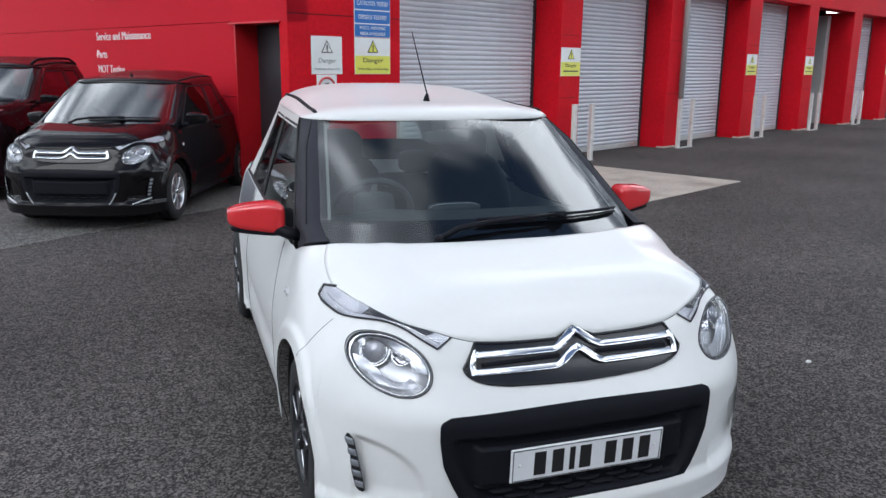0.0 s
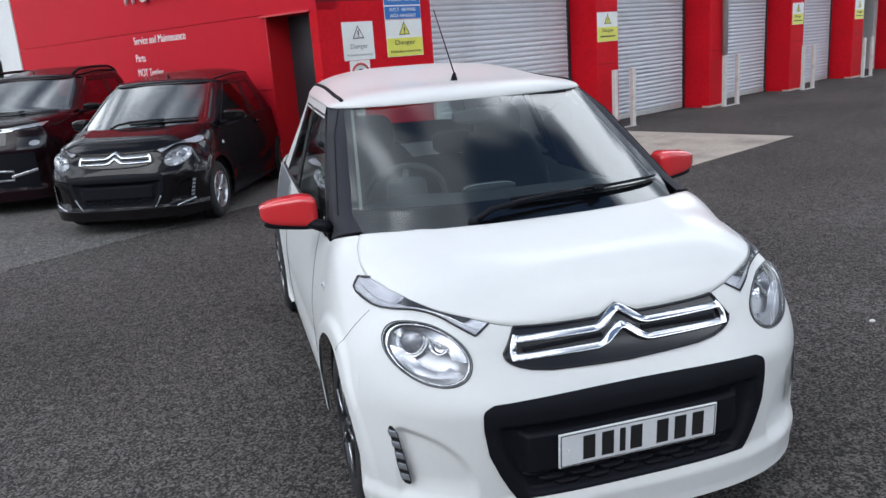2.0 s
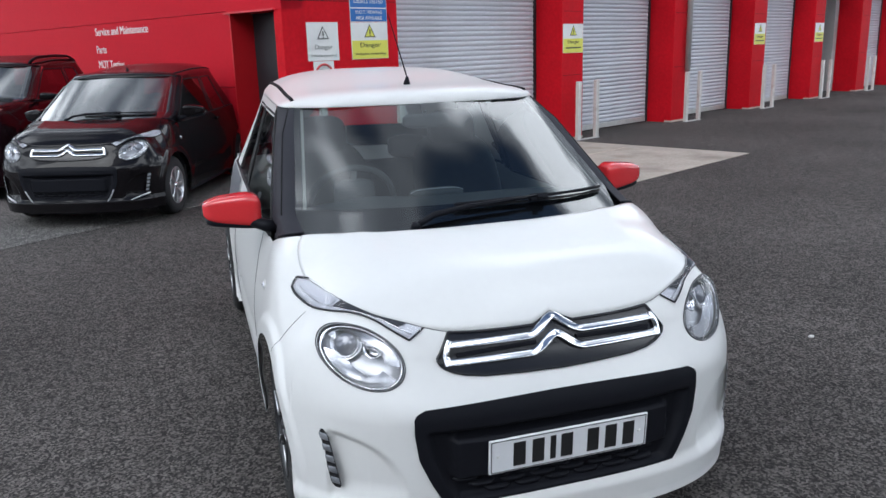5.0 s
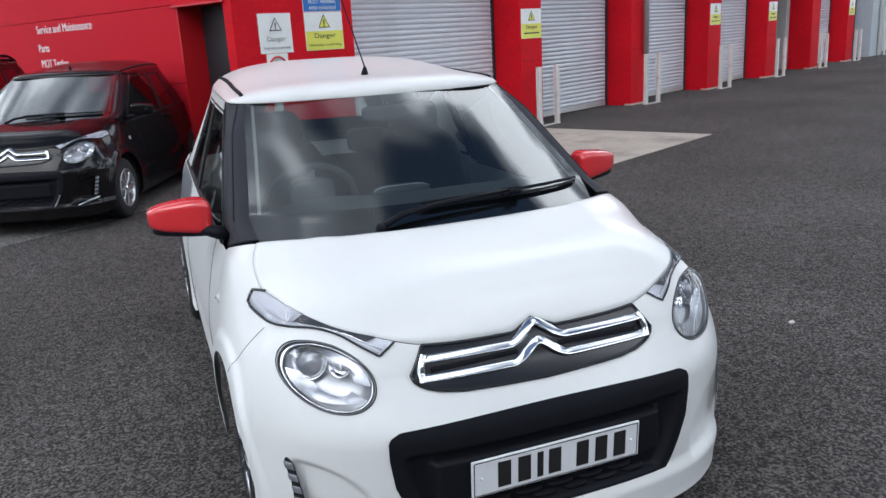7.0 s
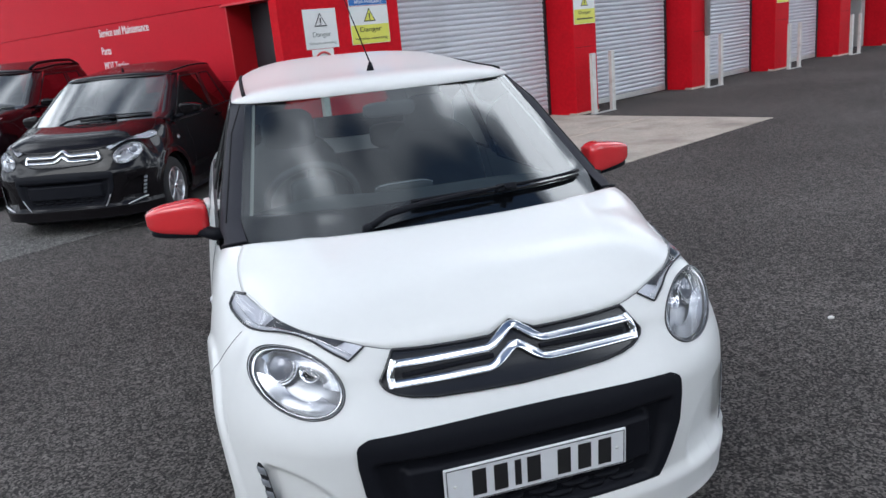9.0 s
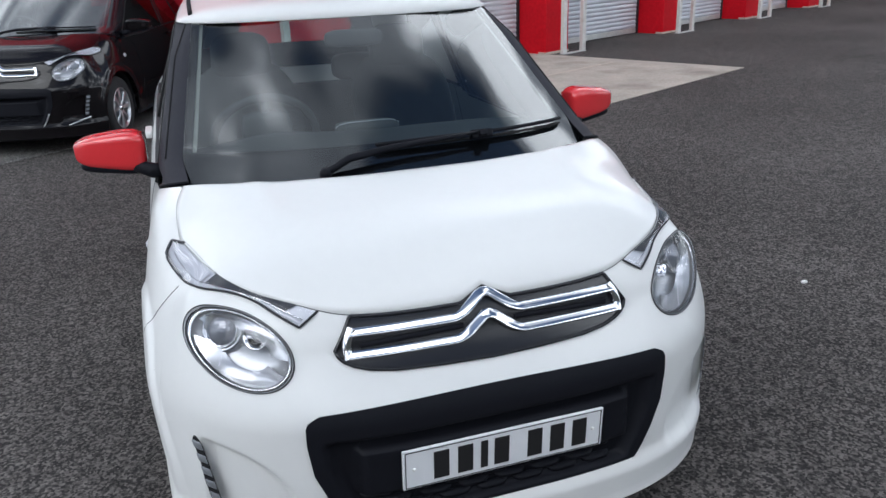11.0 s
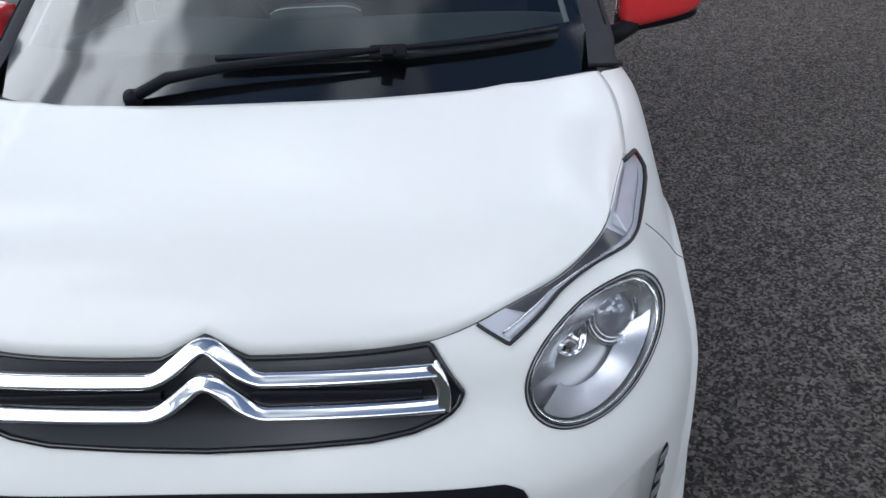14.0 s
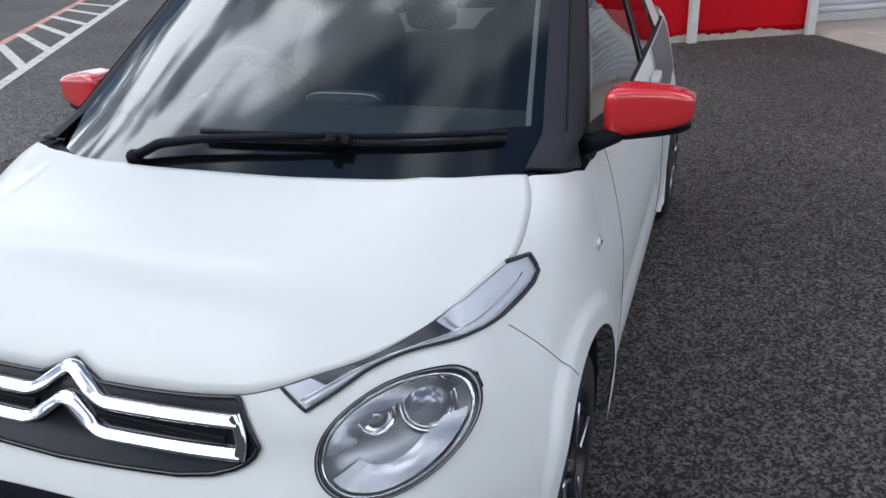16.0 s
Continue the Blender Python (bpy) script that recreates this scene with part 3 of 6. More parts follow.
def lamp_face(X, Z):
    """The front surface for the headlight, carried on evenly past the corner of the wing, and its normal."""
    Xc = np.minimum(X, 0.64)
    P = on_front(Xc, Z)
    slope = (P[..., 1] - on_front(Xc - 0.03, Z)[..., 1]) / 0.03
    over = X - Xc
    N = body_normal(P)
    P = P + np.stack([over, 1.15 * slope * over + 2.0 * over**2, 0 * over], -1)
    return P, N


def disc_patch(cx, cz, ax, az, tilt, n, rings, d):
    """Points on the front within a tilted ellipse, from its rim to its middle."""
    k = np.linspace(0, 2 * np.pi, n, endpoint=False)
    r = np.linspace(1, 0.0, rings)
    ex, ez = ax * np.cos(k)[:, None] * r, az * np.sin(k)[:, None] * r
    c, s = math.cos(tilt), math.sin(tilt)
    X, Z = cx + ex * c - ez * s, cz + ex * s + ez * c
    P, N = lamp_face(X, Z)
    return P + N * (d(r)[None, :, None] if callable(d) else d)


def strip_between(x, zl, zh, n, d):
    t = np.linspace(0, 1, n)
    Z = zl[:, None] + (zh - zl)[:, None] * t
    X = x[:, None] + 0 * Z
    return proud(on_front(X, Z), d)


LAMP = dict(cx=0.579, cz=0.704, ax=0.115, az=0.077, tilt=math.radians(20))


def in_lamp(P, grow=0.0):
    x, z = np.abs(P[..., 0]) - LAMP["cx"], P[..., 2] - LAMP["cz"]
    c, s = math.cos(LAMP["tilt"]), math.sin(LAMP["tilt"])
    u, v = x * c + z * s, -x * s + z * c
    return (u / (LAMP["ax"] + grow)) ** 2 + (v / (LAMP["az"] + grow)) ** 2 < 1


# lower grille: its outline by height
def grille_half(z):
    return np.interp(z, [0.238, 0.242, 0.25, 0.265, 0.30, 0.35, 0.42, 0.50, 0.545, 0.558, 0.568], [0.26, 0.31, 0.350, 0.376, 0.400, 0.426, 0.455, 0.465, 0.464, 0.456, 0.430])


def without(me, drop):
    bm = bmesh.new()
    bm.from_mesh(me)
    gone = [f for f in bm.faces if drop(f.calc_center_median())]
    bmesh.ops.delete(bm, geom=gone, context="FACES")
    bm.to_mesh(me)
    bm.free()


def bar_path(name, xs, zs, h, dpt, material, parent, label, base, lean=0.0):
    """A bright bar with a rounded face along the front; base: how far it stands off the body."""
    xs, zs = np.array(xs), np.array(zs)
    P = on_front(xs, zs)
    N = body_normal(P)
    T = np.gradient(P, axis=0)
    T /= np.linalg.norm(T, axis=1, keepdims=True)
    U = np.cross(N, T)
    U /= np.linalg.norm(U, axis=1, keepdims=True)
    k = np.linspace(0, 2 * np.pi, 14, endpoint=False)
    co, si = np.sign(np.cos(k)) * np.abs(np.cos(k)) ** 0.55, np.sign(np.sin(k)) * np.abs(np.sin(k)) ** (0.8 if not lean else 0.45)
    up = np.sign(U[len(U) // 2, 2] if abs(U[len(U) // 2, 2]) > 0.3 else 1.0)
    Q = P[None] + N[None] * (base + dpt * si[:, None] - lean * up * np.asarray(h) / 2 * co[:, None])[..., None] + U[None] * (np.asarray(h) / 2 * co[:, None])[..., None]
    return link(name, grid_mesh(name, Q, True), material, parent, label)


def rounded(p0, p1, n, power):
    """n values from p0 to p1, closer at the ends."""
    t = np.linspace(-1, 1, n)
    return p0 + (p1 - p0) * (np.sign(t) * np.abs(t) ** power + 1) / 2


def build_wheel(car, side, wy, style):
    x0 = side * (0.698 if wy < 1.5 else 0.728)
    m = pose(x0, wy, WHEEL_R) @ (Matrix.Identity(4) if side > 0 else Matrix.Rotation(math.pi, 4, "Z"))
    R, rr, hw = WHEEL_R, 0.186, 0.080
    tyre = lathe("tyre", [(rr, -hw), (rr + 0.012, -hw - 0.004), (R - 0.03, -hw - 0.002), (R - 0.008, -hw + 0.014), (R, -hw + 0.03), (R, -0.022), (R - 0.007, -0.019), (R - 0.007, -0.013), (R, -0.010),
                          (R, 0.010), (R - 0.007, 0.013), (R - 0.007, 0.019), (R, 0.022), (R, hw - 0.03), (R - 0.008, hw - 0.014), (R - 0.03, hw + 0.002), (rr + 0.012, hw + 0.004), (rr, hw)], "rubber", car, n=64, m=m)
    tyre.name = "wheel"
    tagged(tyre, "black rubber tyre on its wheel")
    tm = "alloy" if style == "cover" else "dark_alloy"
    lathe("rim", [(rr, hw), (rr - 0.006, hw + 0.004), (rr - 0.014, hw - 0.002), (rr - 0.022, hw - 0.02), (rr - 0.03, -0.06)], tm, tyre, n=64, m=m)
    lathe("brake_disc", [(0.002, 0.0), (0.12, 0.0), (0.125, -0.008), (0.125, -0.02), (0.002, -0.02)], "lamp_grey", tyre, n=32, m=m)
    lathe("hub_cap", [(0.001, hw + 0.002), (0.02, hw + 0.001), (0.028, hw - 0.004), (0.03, hw - 0.03)], "chrome" if style == "cover" else "dark_alloy", tyre, n=24, m=m)
    count = 8 if style == "cover" else 5
    for k in range(count):
        bm = bmesh.new()
        half = 0.020 if style == "cover" else 0.026
        vs = []
        for r, wd, dx in ((0.026, half * 0.8, hw - 0.012), (0.09, half * 0.75, hw - 0.004), (0.168, half * 1.25, hw - 0.006)):
            vs.append([bm.verts.new((dx - dz, r, y)) for y, dz in ((-wd, 0.006), (-wd * 0.6, 0.0), (wd * 0.6, 0.0), (wd, 0.006), (wd, 0.025), (-wd, 0.025))])
        for A, B in zip(vs, vs[1:]):
            for i in range(6):
                bm.faces.new((A[i], A[(i + 1) % 6], B[(i + 1) % 6], B[i]))
        bm.faces.new(vs[0][::-1])
        bm.faces.new(vs[-1])
        bmesh.ops.recalc_face_normals(bm, faces=bm.faces)
        bmesh.ops.transform(bm, matrix=m @ Matrix.Rotation(2 * math.pi * k / count, 4, "X"), verts=bm.verts)
        part("spoke", bm, tm, tyre)
        if style != "cover":
            tube("spoke_edge", [m @ Matrix.Rotation(2 * math.pi * k / count, 4, "X") @ Vector((hw + 0.001, r, y)) for r, y in ((0.06, 0.018), (0.12, 0.020), (0.165, 0.028))], 0.004, "alloy", tyre, "bright machined spoke edge", 6)
    return tyre


def build_headlight(car, side):
    flip = (lambda P: P) if side > 0 else mirror_x
    L = LAMP
    n = 56

    def patch(ax, az, rings, d, cx=L["cx"], cz=L["cz"], tilt=L["tilt"]):
        return flip(disc_patch(cx, cz, ax, az, tilt, n, rings, d))
    body = sheet("headlight", patch(L["ax"] + 0.002, L["az"] + 0.002, 10, lambda r: 0.0 - 0.055 * np.sqrt(np.clip(1 - r**2.2, 0, 1))), "lamp_grey", car, "oval headlight with bright reflectors behind a clear cover", flip=side < 0, close_u=True)
    k = np.linspace(0, 2 * np.pi, n, endpoint=False)
    c, s = math.cos(L["tilt"]), math.sin(L["tilt"])

    def ring(kk, r, d):
        ex, ez = (L["ax"] * np.cos(kk))[:, None] * r, (L["az"] * np.sin(kk))[:, None] * r
        P, N = lamp_face(L["cx"] + ex * c - ez * s, L["cz"] + ex * s + ez * c)
        return flip(P + N * np.asarray(d)[None, :, None])
    for name, f0, f1, mt, d in (("gasket", 1.012, 1.036, "gasket", 0.002), ("outer_rim", 0.992, 1.013, "lamp_grey", 0.0015), ("inner_gasket", 0.972, 0.993, "gasket", 0.001), ("bezel", 0.915, 0.973, "reflector", -0.003)):
        r = np.linspace(f1, f0, 4)
        dd = d + 0.003 * np.sin(np.linspace(0, np.pi, 4))
        if name == "gasket":
            r, dd = np.concatenate([[f1 + 0.004], r]), np.concatenate([[-0.025], dd])
        sheet(name, ring(k, r, dd), mt, body, flip=side < 0, close_u=True)
    # projector lens, its ring, the bulb bowl and the pale shelf below
    c0 = on_front(np.array(L["cx"] + 0.046), np.array(L["cz"] + 0.037))
    N = Vector(body_normal(c0)) + Vector((0.25, -0.5, 0.1))
    N.normalize()
    rot = N.to_track_quat("X", "Z").to_matrix().to_4x4()
    fx = Matrix.Diagonal((side, 1, 1, 1))

    def turned(name, prof, mt, at, label=""):
        ob = lathe(name, prof, mt, body, label, 40, fx @ Matrix.Translation(at) @ rot)
        return ob
    at = Vector(c0) - N * 0.036
    turned("projector_ring", [(0.052, -0.014), (0.054, 0.000), (0.050, 0.006), (0.043, 0.004), (0.040, 0.000)], "reflector", at)
    turned("projector_lens", [(0.038, 0.0)] + [(0.038 * math.cos(a), 0.020 * math.sin(a)) for a in np.linspace(0.1, 1.57, 8)], "gloss_lens", at, "clear round projector lens")
    turned("projector_rim", [(0.041, 0.002), (0.042, 0.007), (0.039, 0.008), (0.037, 0.004)], "chrome", at)
    c1 = on_front(np.array(L["cx"] - 0.026), np.array(L["cz"] + 0.030))
    at1 = Vector(c1) - N * 0.040
    turned("bulb_bowl", [(0.006, -0.014), (0.016, -0.010), (0.026, 0.000), (0.030, 0.010), (0.032, 0.009)], "chrome", at1)
    turned("bulb_cap", [(0.001, 0.010), (0.006, 0.009), (0.008, 0.002), (0.008, -0.012)], "chrome", at1)
    t = np.linspace(0, 1, 14)
    r = np.linspace(0.5, 0.9, 5)
    sheet("reflector_shelf", ring(np.radians(198 + 150 * t), r, np.linspace(-0.036, -0.012, 5)), "lamp_house", body, "pale reflector shelf", flip=side > 0)
    sheet("reflector_roof", ring(np.radians(20 + 150 * t), r, np.linspace(-0.036, -0.012, 5)), "reflector", body, flip=side > 0)
    sheet("lens_cover", patch(L["ax"] * 0.985, L["az"] * 0.985, 10, lambda r: 0.004 + 0.008 * np.clip(1 - r**2, 0, 1)), "lamp_glass", body, "clear plastic cover", flip=side < 0, close_u=True, shadow=False)
    return body


def build_drl(car, side):
    """The long lamp strip along the bonnet's edge."""
    flip = (lambda P: P) if side > 0 else mirror_x
    t = np.linspace(0, 1, 40)
    TT = [0, 0.15, 0.3, 0.45, 0.6, 0.75, 0.86, 0.95, 1]
    hx = spline(TT, [0.396, 0.437, 0.480, 0.523, 0.562, 0.602, 0.630, 0.650, 0.662])
    lx = spline(TT, [0.440, 0.484, 0.524, 0.562, 0.602, 0.646, 0.681, 0.707, 0.690])
    lz = spline(TT, [0.749, 0.774, 0.797, 0.810, 0.814, 0.808, 0.797, 0.818, 0.846])
    H = np.stack([hx(t), edge_z(hx(t)) - 0.002], -1)
    Lw = np.stack([lx(t), lz(t)], -1)

    def band(v0, v1, d, n=7, t0=0, t1=39):
        v = np.linspace(v0, v1, n)
        XZ = Lw[t0:t1 + 1, None] * (1 - v[None, :, None]) + H[t0:t1 + 1, None] * v[None, :, None]
        P = on_front(XZ[..., 0], XZ[..., 1])
        return flip(proud(P, d * np.ones(XZ.shape[:2]) if np.ndim(d) == 0 else np.broadcast_to(d, XZ.shape[:2])))
    body = sheet("running_light", band(-0.05, 1.0, 0.002), "lamp_pale", car, "long slim running light along the bonnet edge", flip=side > 0)
    sheet("lower_reflector", band(0.03, 0.31, np.array([0.004, 0.006, 0.007, 0.006, 0.004])[None], 5, 1, 38), "lamp_pale", body, flip=side > 0)
    sheet("upper_reflector", band(0.37, 1.0, np.array([0.006, 0.0065, 0.0065, 0.006])[None], 4, 6, 29), "lamp_dark", body, flip=side > 0)
    sheet("indicator_lens", band(0.10, 0.90, 0.0062, 5, 30, 38), "lamp_pale", body, "pale indicator lens", flip=side > 0)
    rimP = np.concatenate([band(0, 1, 0.005, 8, 0, 0)[0][::-1], band(-0.05, -0.05, 0.005, 1)[:, 0], band(0, 1, 0.005, 8, 39, 39)[0]])
    tube("gasket", [tuple(p) for p in rimP], [0.003] * 38 + [0.003 + 0.0016 * min(1, k / 6) for k in range(len(rimP) - 38)], "gasket", body, "dark rubber gasket", 6)
    sheet("lens_cover", band(0.0, 0.97, 0.009, 6), "lamp_glass", body, "clear plastic cover", flip=side < 0, shadow=False)
    tube("light_guide", [tuple(p) for p in band(0.34, 0.34, 0.007, 1)[1:38, 0]], 0.0016, "chrome", body, "bright light guide", 6)


def build_grille(car):
    x = np.linspace(-0.372, 0.372, 125)
    ax = np.abs(x)
    zh = edge_z(ax) - 0.003
    zl = np.interp(ax, [0, 0.12, 0.24, 0.30, 0.335, 0.355, 0.366, 0.372], [0.632, 0.635, 0.640, 0.648, 0.658, 0.668, 0.678, 0.691])
    zh = np.minimum(zh, np.interp(ax, [0, 0.326, 0.340, 0.356, 0.368, 0.372], [1, 0.762, 0.740, 0.716, 0.699, 0.693]))
    g = sheet("upper_grille", strip_between(x, zl, zh, 16, 0.003), "gloss_black", car, "glossy black upper grille with twin chrome bars", flip=True)
    rimP = np.concatenate([strip_between(x, zl, zl, 1, 0.004)[:, 0], strip_between(x, zh, zh, 1, 0.004)[::-1, 0]])
    tube("surround", [tuple(p) for p in rimP] + [tuple(rimP[0])], 0.005, "gloss_black", g, "", 6)
    # twin bars that rise to chevrons in the middle
    for zb, peak, name in ((0.724, 0.772, "upper_bar"), (0.677, 0.729, "lower_bar")):
        xs = np.linspace(-1, 1, 121) * (0.336 if name == "upper_bar" else 0.346)
        a = np.abs(xs)
        ch = np.clip((0.072 - a) / 0.072, 0, 1)
        zs = zb + (peak - zb) * ch + 0.003 * (a / 0.335) ** 2
        zs = np.convolve(np.pad(zs, 3, mode="edge"), np.ones(7) / 7, "valid")
        bar_path(name, xs, zs, 0.0225 + 0.004 * smooth01(ch * 3), 0.006, "chrome", g, "chrome bar bent into a chevron", 0.009, 0.35)
    for s in (-1, 1):
        zs = np.linspace(0.735, 0.672, 16)
        tt = np.linspace(0, 1, 16)
        xs = s * (0.329 + 0.015 * tt + 0.008 * np.sin(np.pi * tt))
        bar_path("end_bar", xs, zs, 0.021, 0.006, "chrome", g, "chrome bar end", 0.0105)
    for zb in (0.705,):
        for s in (-1, 1):
            xs = np.linspace(s * 0.066, s * 0.315, 30)
            bar_path("slat", xs, zb - 0.008 * (np.abs(xs) / 0.335) ** 2 + 0 * xs, 0.014, 0.006, "black_plastic", g, "", 0.004)
    return g


def build_lower_grille(car, plate=True):
    z = np.concatenate([np.linspace(0.238, 0.36, 30), np.linspace(0.366, 0.568, 34)])
    t = np.linspace(-1, 1, 81)
    X = grille_half(z)[None] * t[:, None]
    Z = z[None] + (0.014 - 0.012 * (X / 0.44) ** 2) * smooth01((z[None] - 0.5) / 0.06)
    ax = np.abs(X)
    hw = grille_half(z)[None]
    d = 0.004 - 0.030 * smooth01((hw - ax - 0.036) / 0.02) * smooth01((0.508 - Z) / 0.02) * smooth01((Z - 0.278) / 0.012)
    d = d + 0.026 * smooth01((0.36 - ax) / 0.012) * smooth01((Z - 0.345) / 0.006) * smooth01((0.470 - Z) / 0.006)
    d = d - 0.020 * smooth01((0.352 - ax) / 0.008) * smooth01((Z - 0.472) / 0.005) * smooth01((0.492 - Z) / 0.005)
    g = sheet("lower_grille", proud(on_front(X, Z), d), "black_plastic", car, "matt black lower grille in the bumper", flip=True)
    # brick-like raised mesh below the number plate
    for r in range(3):
        zc = 0.336 - 0.0215 * r
        lim = float(grille_half(zc)) - 0.045
        n = int(lim * 2 / 0.098)
        for k in range(n):
            xc = (k - (n - 1) / 2) * 0.098 + (0.024 if r % 2 else -0.024)
            if abs(xc) + 0.045 > lim:
                continue
            u, v = np.meshgrid(np.linspace(-0.044, 0.044, 7), np.linspace(-0.0095, 0.0095, 5), indexing="ij")
            P = on_front(xc + u, zc + v)
            e = 1 - (np.abs(u) / 0.044) ** 6 - (np.abs(v) / 0.0095) ** 4
            sheet("mesh_rib", proud(P, -0.028 + 0.018 * np.clip(e, -0.4, 1)), "black_plastic", g, flip=True)
    if not plate:
        # bright line round the foot of the grille
        zz = np.concatenate([np.linspace(0.36, 0.262, 12), np.full(30, 0.248), np.linspace(0.262, 0.36, 12)])
        xx = np.concatenate([-grille_half(zz[:12]), np.linspace(-0.36, 0.36, 30), grille_half(zz[-12:])]) * 0.97
        tube("bright_line", [tuple(p) for p in proud(on_front(xx, zz), 0.006)], 0.005, "alloy", g, "thin silver line round the grille foot", 6)
        for sd in (-1, 1):
            zz = np.linspace(0.30, 0.235, 8)
            tube("corner_line", [tuple(p) for p in proud(on_front(sd * np.linspace(0.69, 0.50, 8), zz), 0.006)], [0.008] * 5 + [0.006, 0.004, 0.002], "alloy", g, "silver bumper corner line", 6)
    if plate:
        m = pose(0, -0.0155, 0.4115, 4, 0, 0)
        p = boxed("number_plate", (-0.26, 0.26, -0.004, 0.004, -0.0555, 0.0555), "plate", car, "white number plate with dark bars in place of its characters", 0.003, m)
        for zz in (-0.0505, 0.0505):
            boxed("border_line", (-0.253, 0.253, -0.0052, -0.0035, zz - 0.001, zz + 0.001), "plate_ink", p, m=m)
        for xx in (-0.253, 0.253):
            boxed("border_line", (xx - 0.001, xx + 0.001, -0.0052, -0.0035, -0.0505, 0.0505), "plate_ink", p, m=m)
        for k, xx in enumerate((-0.165, -0.105, -0.057, -0.012, 0.075, 0.135, 0.195)):
            hw = 0.009 if k == 2 else 0.019
            boxed("character_bar", (xx - hw, xx + hw, -0.0056, -0.0035, -0.0385, 0.0385), "plate_ink", p, "plain dark bar", m=m)
        for xx in (-0.232, 0.232):
            lathe("screw_cap", [(0.001, 0.0065), (0.004, 0.006), (0.0055, 0.003)], "sign_white", p, n=12, m=m @ Matrix.Translation((xx, 0, 0)) @ Matrix.Rotation(-math.pi / 2, 4, "Z"))
    return g


def build_bumper_lamp(car, side):
    t = np.linspace(0, 1, 22)
    xc, zc = 0.703 - 0.031 * t, 0.492 - 0.182 * t
    hw = 0.0125 * np.clip(np.minimum(t * 9 + 0.35, (1 - t) * 9 + 0.45), 0, 1)
    v = np.linspace(-1, 1, 7)
    X, Z = xc[:, None] + hw[:, None] * v, zc[:, None] + 0 * v
    P = on_front(X, Z)
    P = proud(P, 0.003 + 0.001 * np.clip(1 - v**4, 0, 1)[None] * np.clip(np.minimum(t, 1 - t) * 12, 0, 1)[:, None])
    flip = (lambda Q: Q) if side > 0 else mirror_x
    b = sheet("bumper_lamp", flip(P), "seam", car, "slim upright daytime lamp with a row of small reflectors", flip=side < 0)
    for k in range(5):
        tc = np.linspace(-0.06, 0.06, 7) + 0.13 + k * 0.185
        bulge = np.clip(1 - v**4, 0, 1)[None] * np.clip(1 - ((tc - tc[3]) / 0.06) ** 4, 0, 1)[:, None]
        Q = on_front((0.703 - 0.031 * tc)[:, None] + 0.0105 * v, (0.492 - 0.182 * tc)[:, None] + 0 * v)
        sheet("reflector_cell", flip(proud(Q, 0.0036 + 0.003 * bulge)), "lamp_cell", b, flip=side < 0)
    return b


def superblob(name, c, half, material, parent, label, shape=None, n=28, e=0.5):
    """A rounded form about c; shape(P) bends its points."""
    u, v = np.linspace(-np.pi / 2, np.pi / 2, n // 2), np.linspace(0, 2 * np.pi, n, endpoint=False)
    U, V = np.meshgrid(u, v, indexing="xy")

    def pw(a, k):
        return np.sign(a) * np.abs(a) ** k
    P = np.stack([half[0] * pw(np.sin(U), e), half[1] * pw(np.cos(U), e) * pw(np.cos(V), e), half[2] * pw(np.cos(U), e) * pw(np.sin(V), e)], -1)
    if shape is not None:
        P = shape(P)
    return link(name, grid_mesh(name, P + np.array(c), True), material, parent, label)


def build_mirror(car, side, paint):
    flip = (lambda P: P) if side > 0 else mirror_x

    def cap(P):
        P = P.copy()
        t = (P[..., 0] + 0.105) / 0.21
        P[..., 2] *= np.where(P[..., 2] > 0, 1 - 0.62 * np.clip(t, 0, 1) ** 2.0, 1 - 0.25 * np.clip(t, 0, 1) ** 2)
        P[..., 2] += 0.012 * np.clip(t, 0, 1) - 0.006
        P[..., 1] *= 1 - 0.25 * np.clip(t, 0, 1) ** 2
        P[..., 1] += 0.055 * t
        P[..., 0] += 0.10 * np.clip(-P[..., 1] - 0.02, 0, 1) * -0.4
        return P

    def mk(name, c, half, mt, label, e, shape=cap, parent=None):
        ob = superblob(name, (0, 0, 0), half, mt, parent or car, label, shape, e=e, n=36)
        co = np.array([v.co for v in ob.data.vertices]) + np.array(c)
        if side < 0:
            co[:, 0] *= -1
            ob.data.flip_normals()
        ob.data.vertices.foreach_set("co", co.ravel())
        return ob
    up = 0.008 if side > 0 else 0.0
    shell = mk("door_mirror", (0.854 - up * 0.5, 1.155, 0.984 + up), (0.109 - up * 0.6, 0.062, 0.064 - up * 0.3), paint, "rounded door mirror cap", 0.42)
    mk("mirror_base", (0.850 - up * 0.5, 1.160, 0.930 + up * 1.3), (0.102, 0.055, 0.022), "black_plastic", "black lower mirror shell", 0.5, parent=shell)
    pts = [Vector((side * 0.69, 1.09, 0.914)), Vector((side * 0.735, 1.10, 0.921)), Vector((side * 0.78, 1.13, 0.935))]
    tube("mirror_arm", pts, [0.026, 0.024, 0.022], "black_plastic", shell, "black mirror arm", 12)
    g = np.array([[(0.755 + 0.19 * u, 1.213 + 0.055 * u, 0.955 + (0.072 - 0.02 * u) * v) for v in np.linspace(0, 1, 4)] for u in np.linspace(0, 1, 4)])
    sheet("mirror_glass", flip(g), "chrome", shell)
    return shell


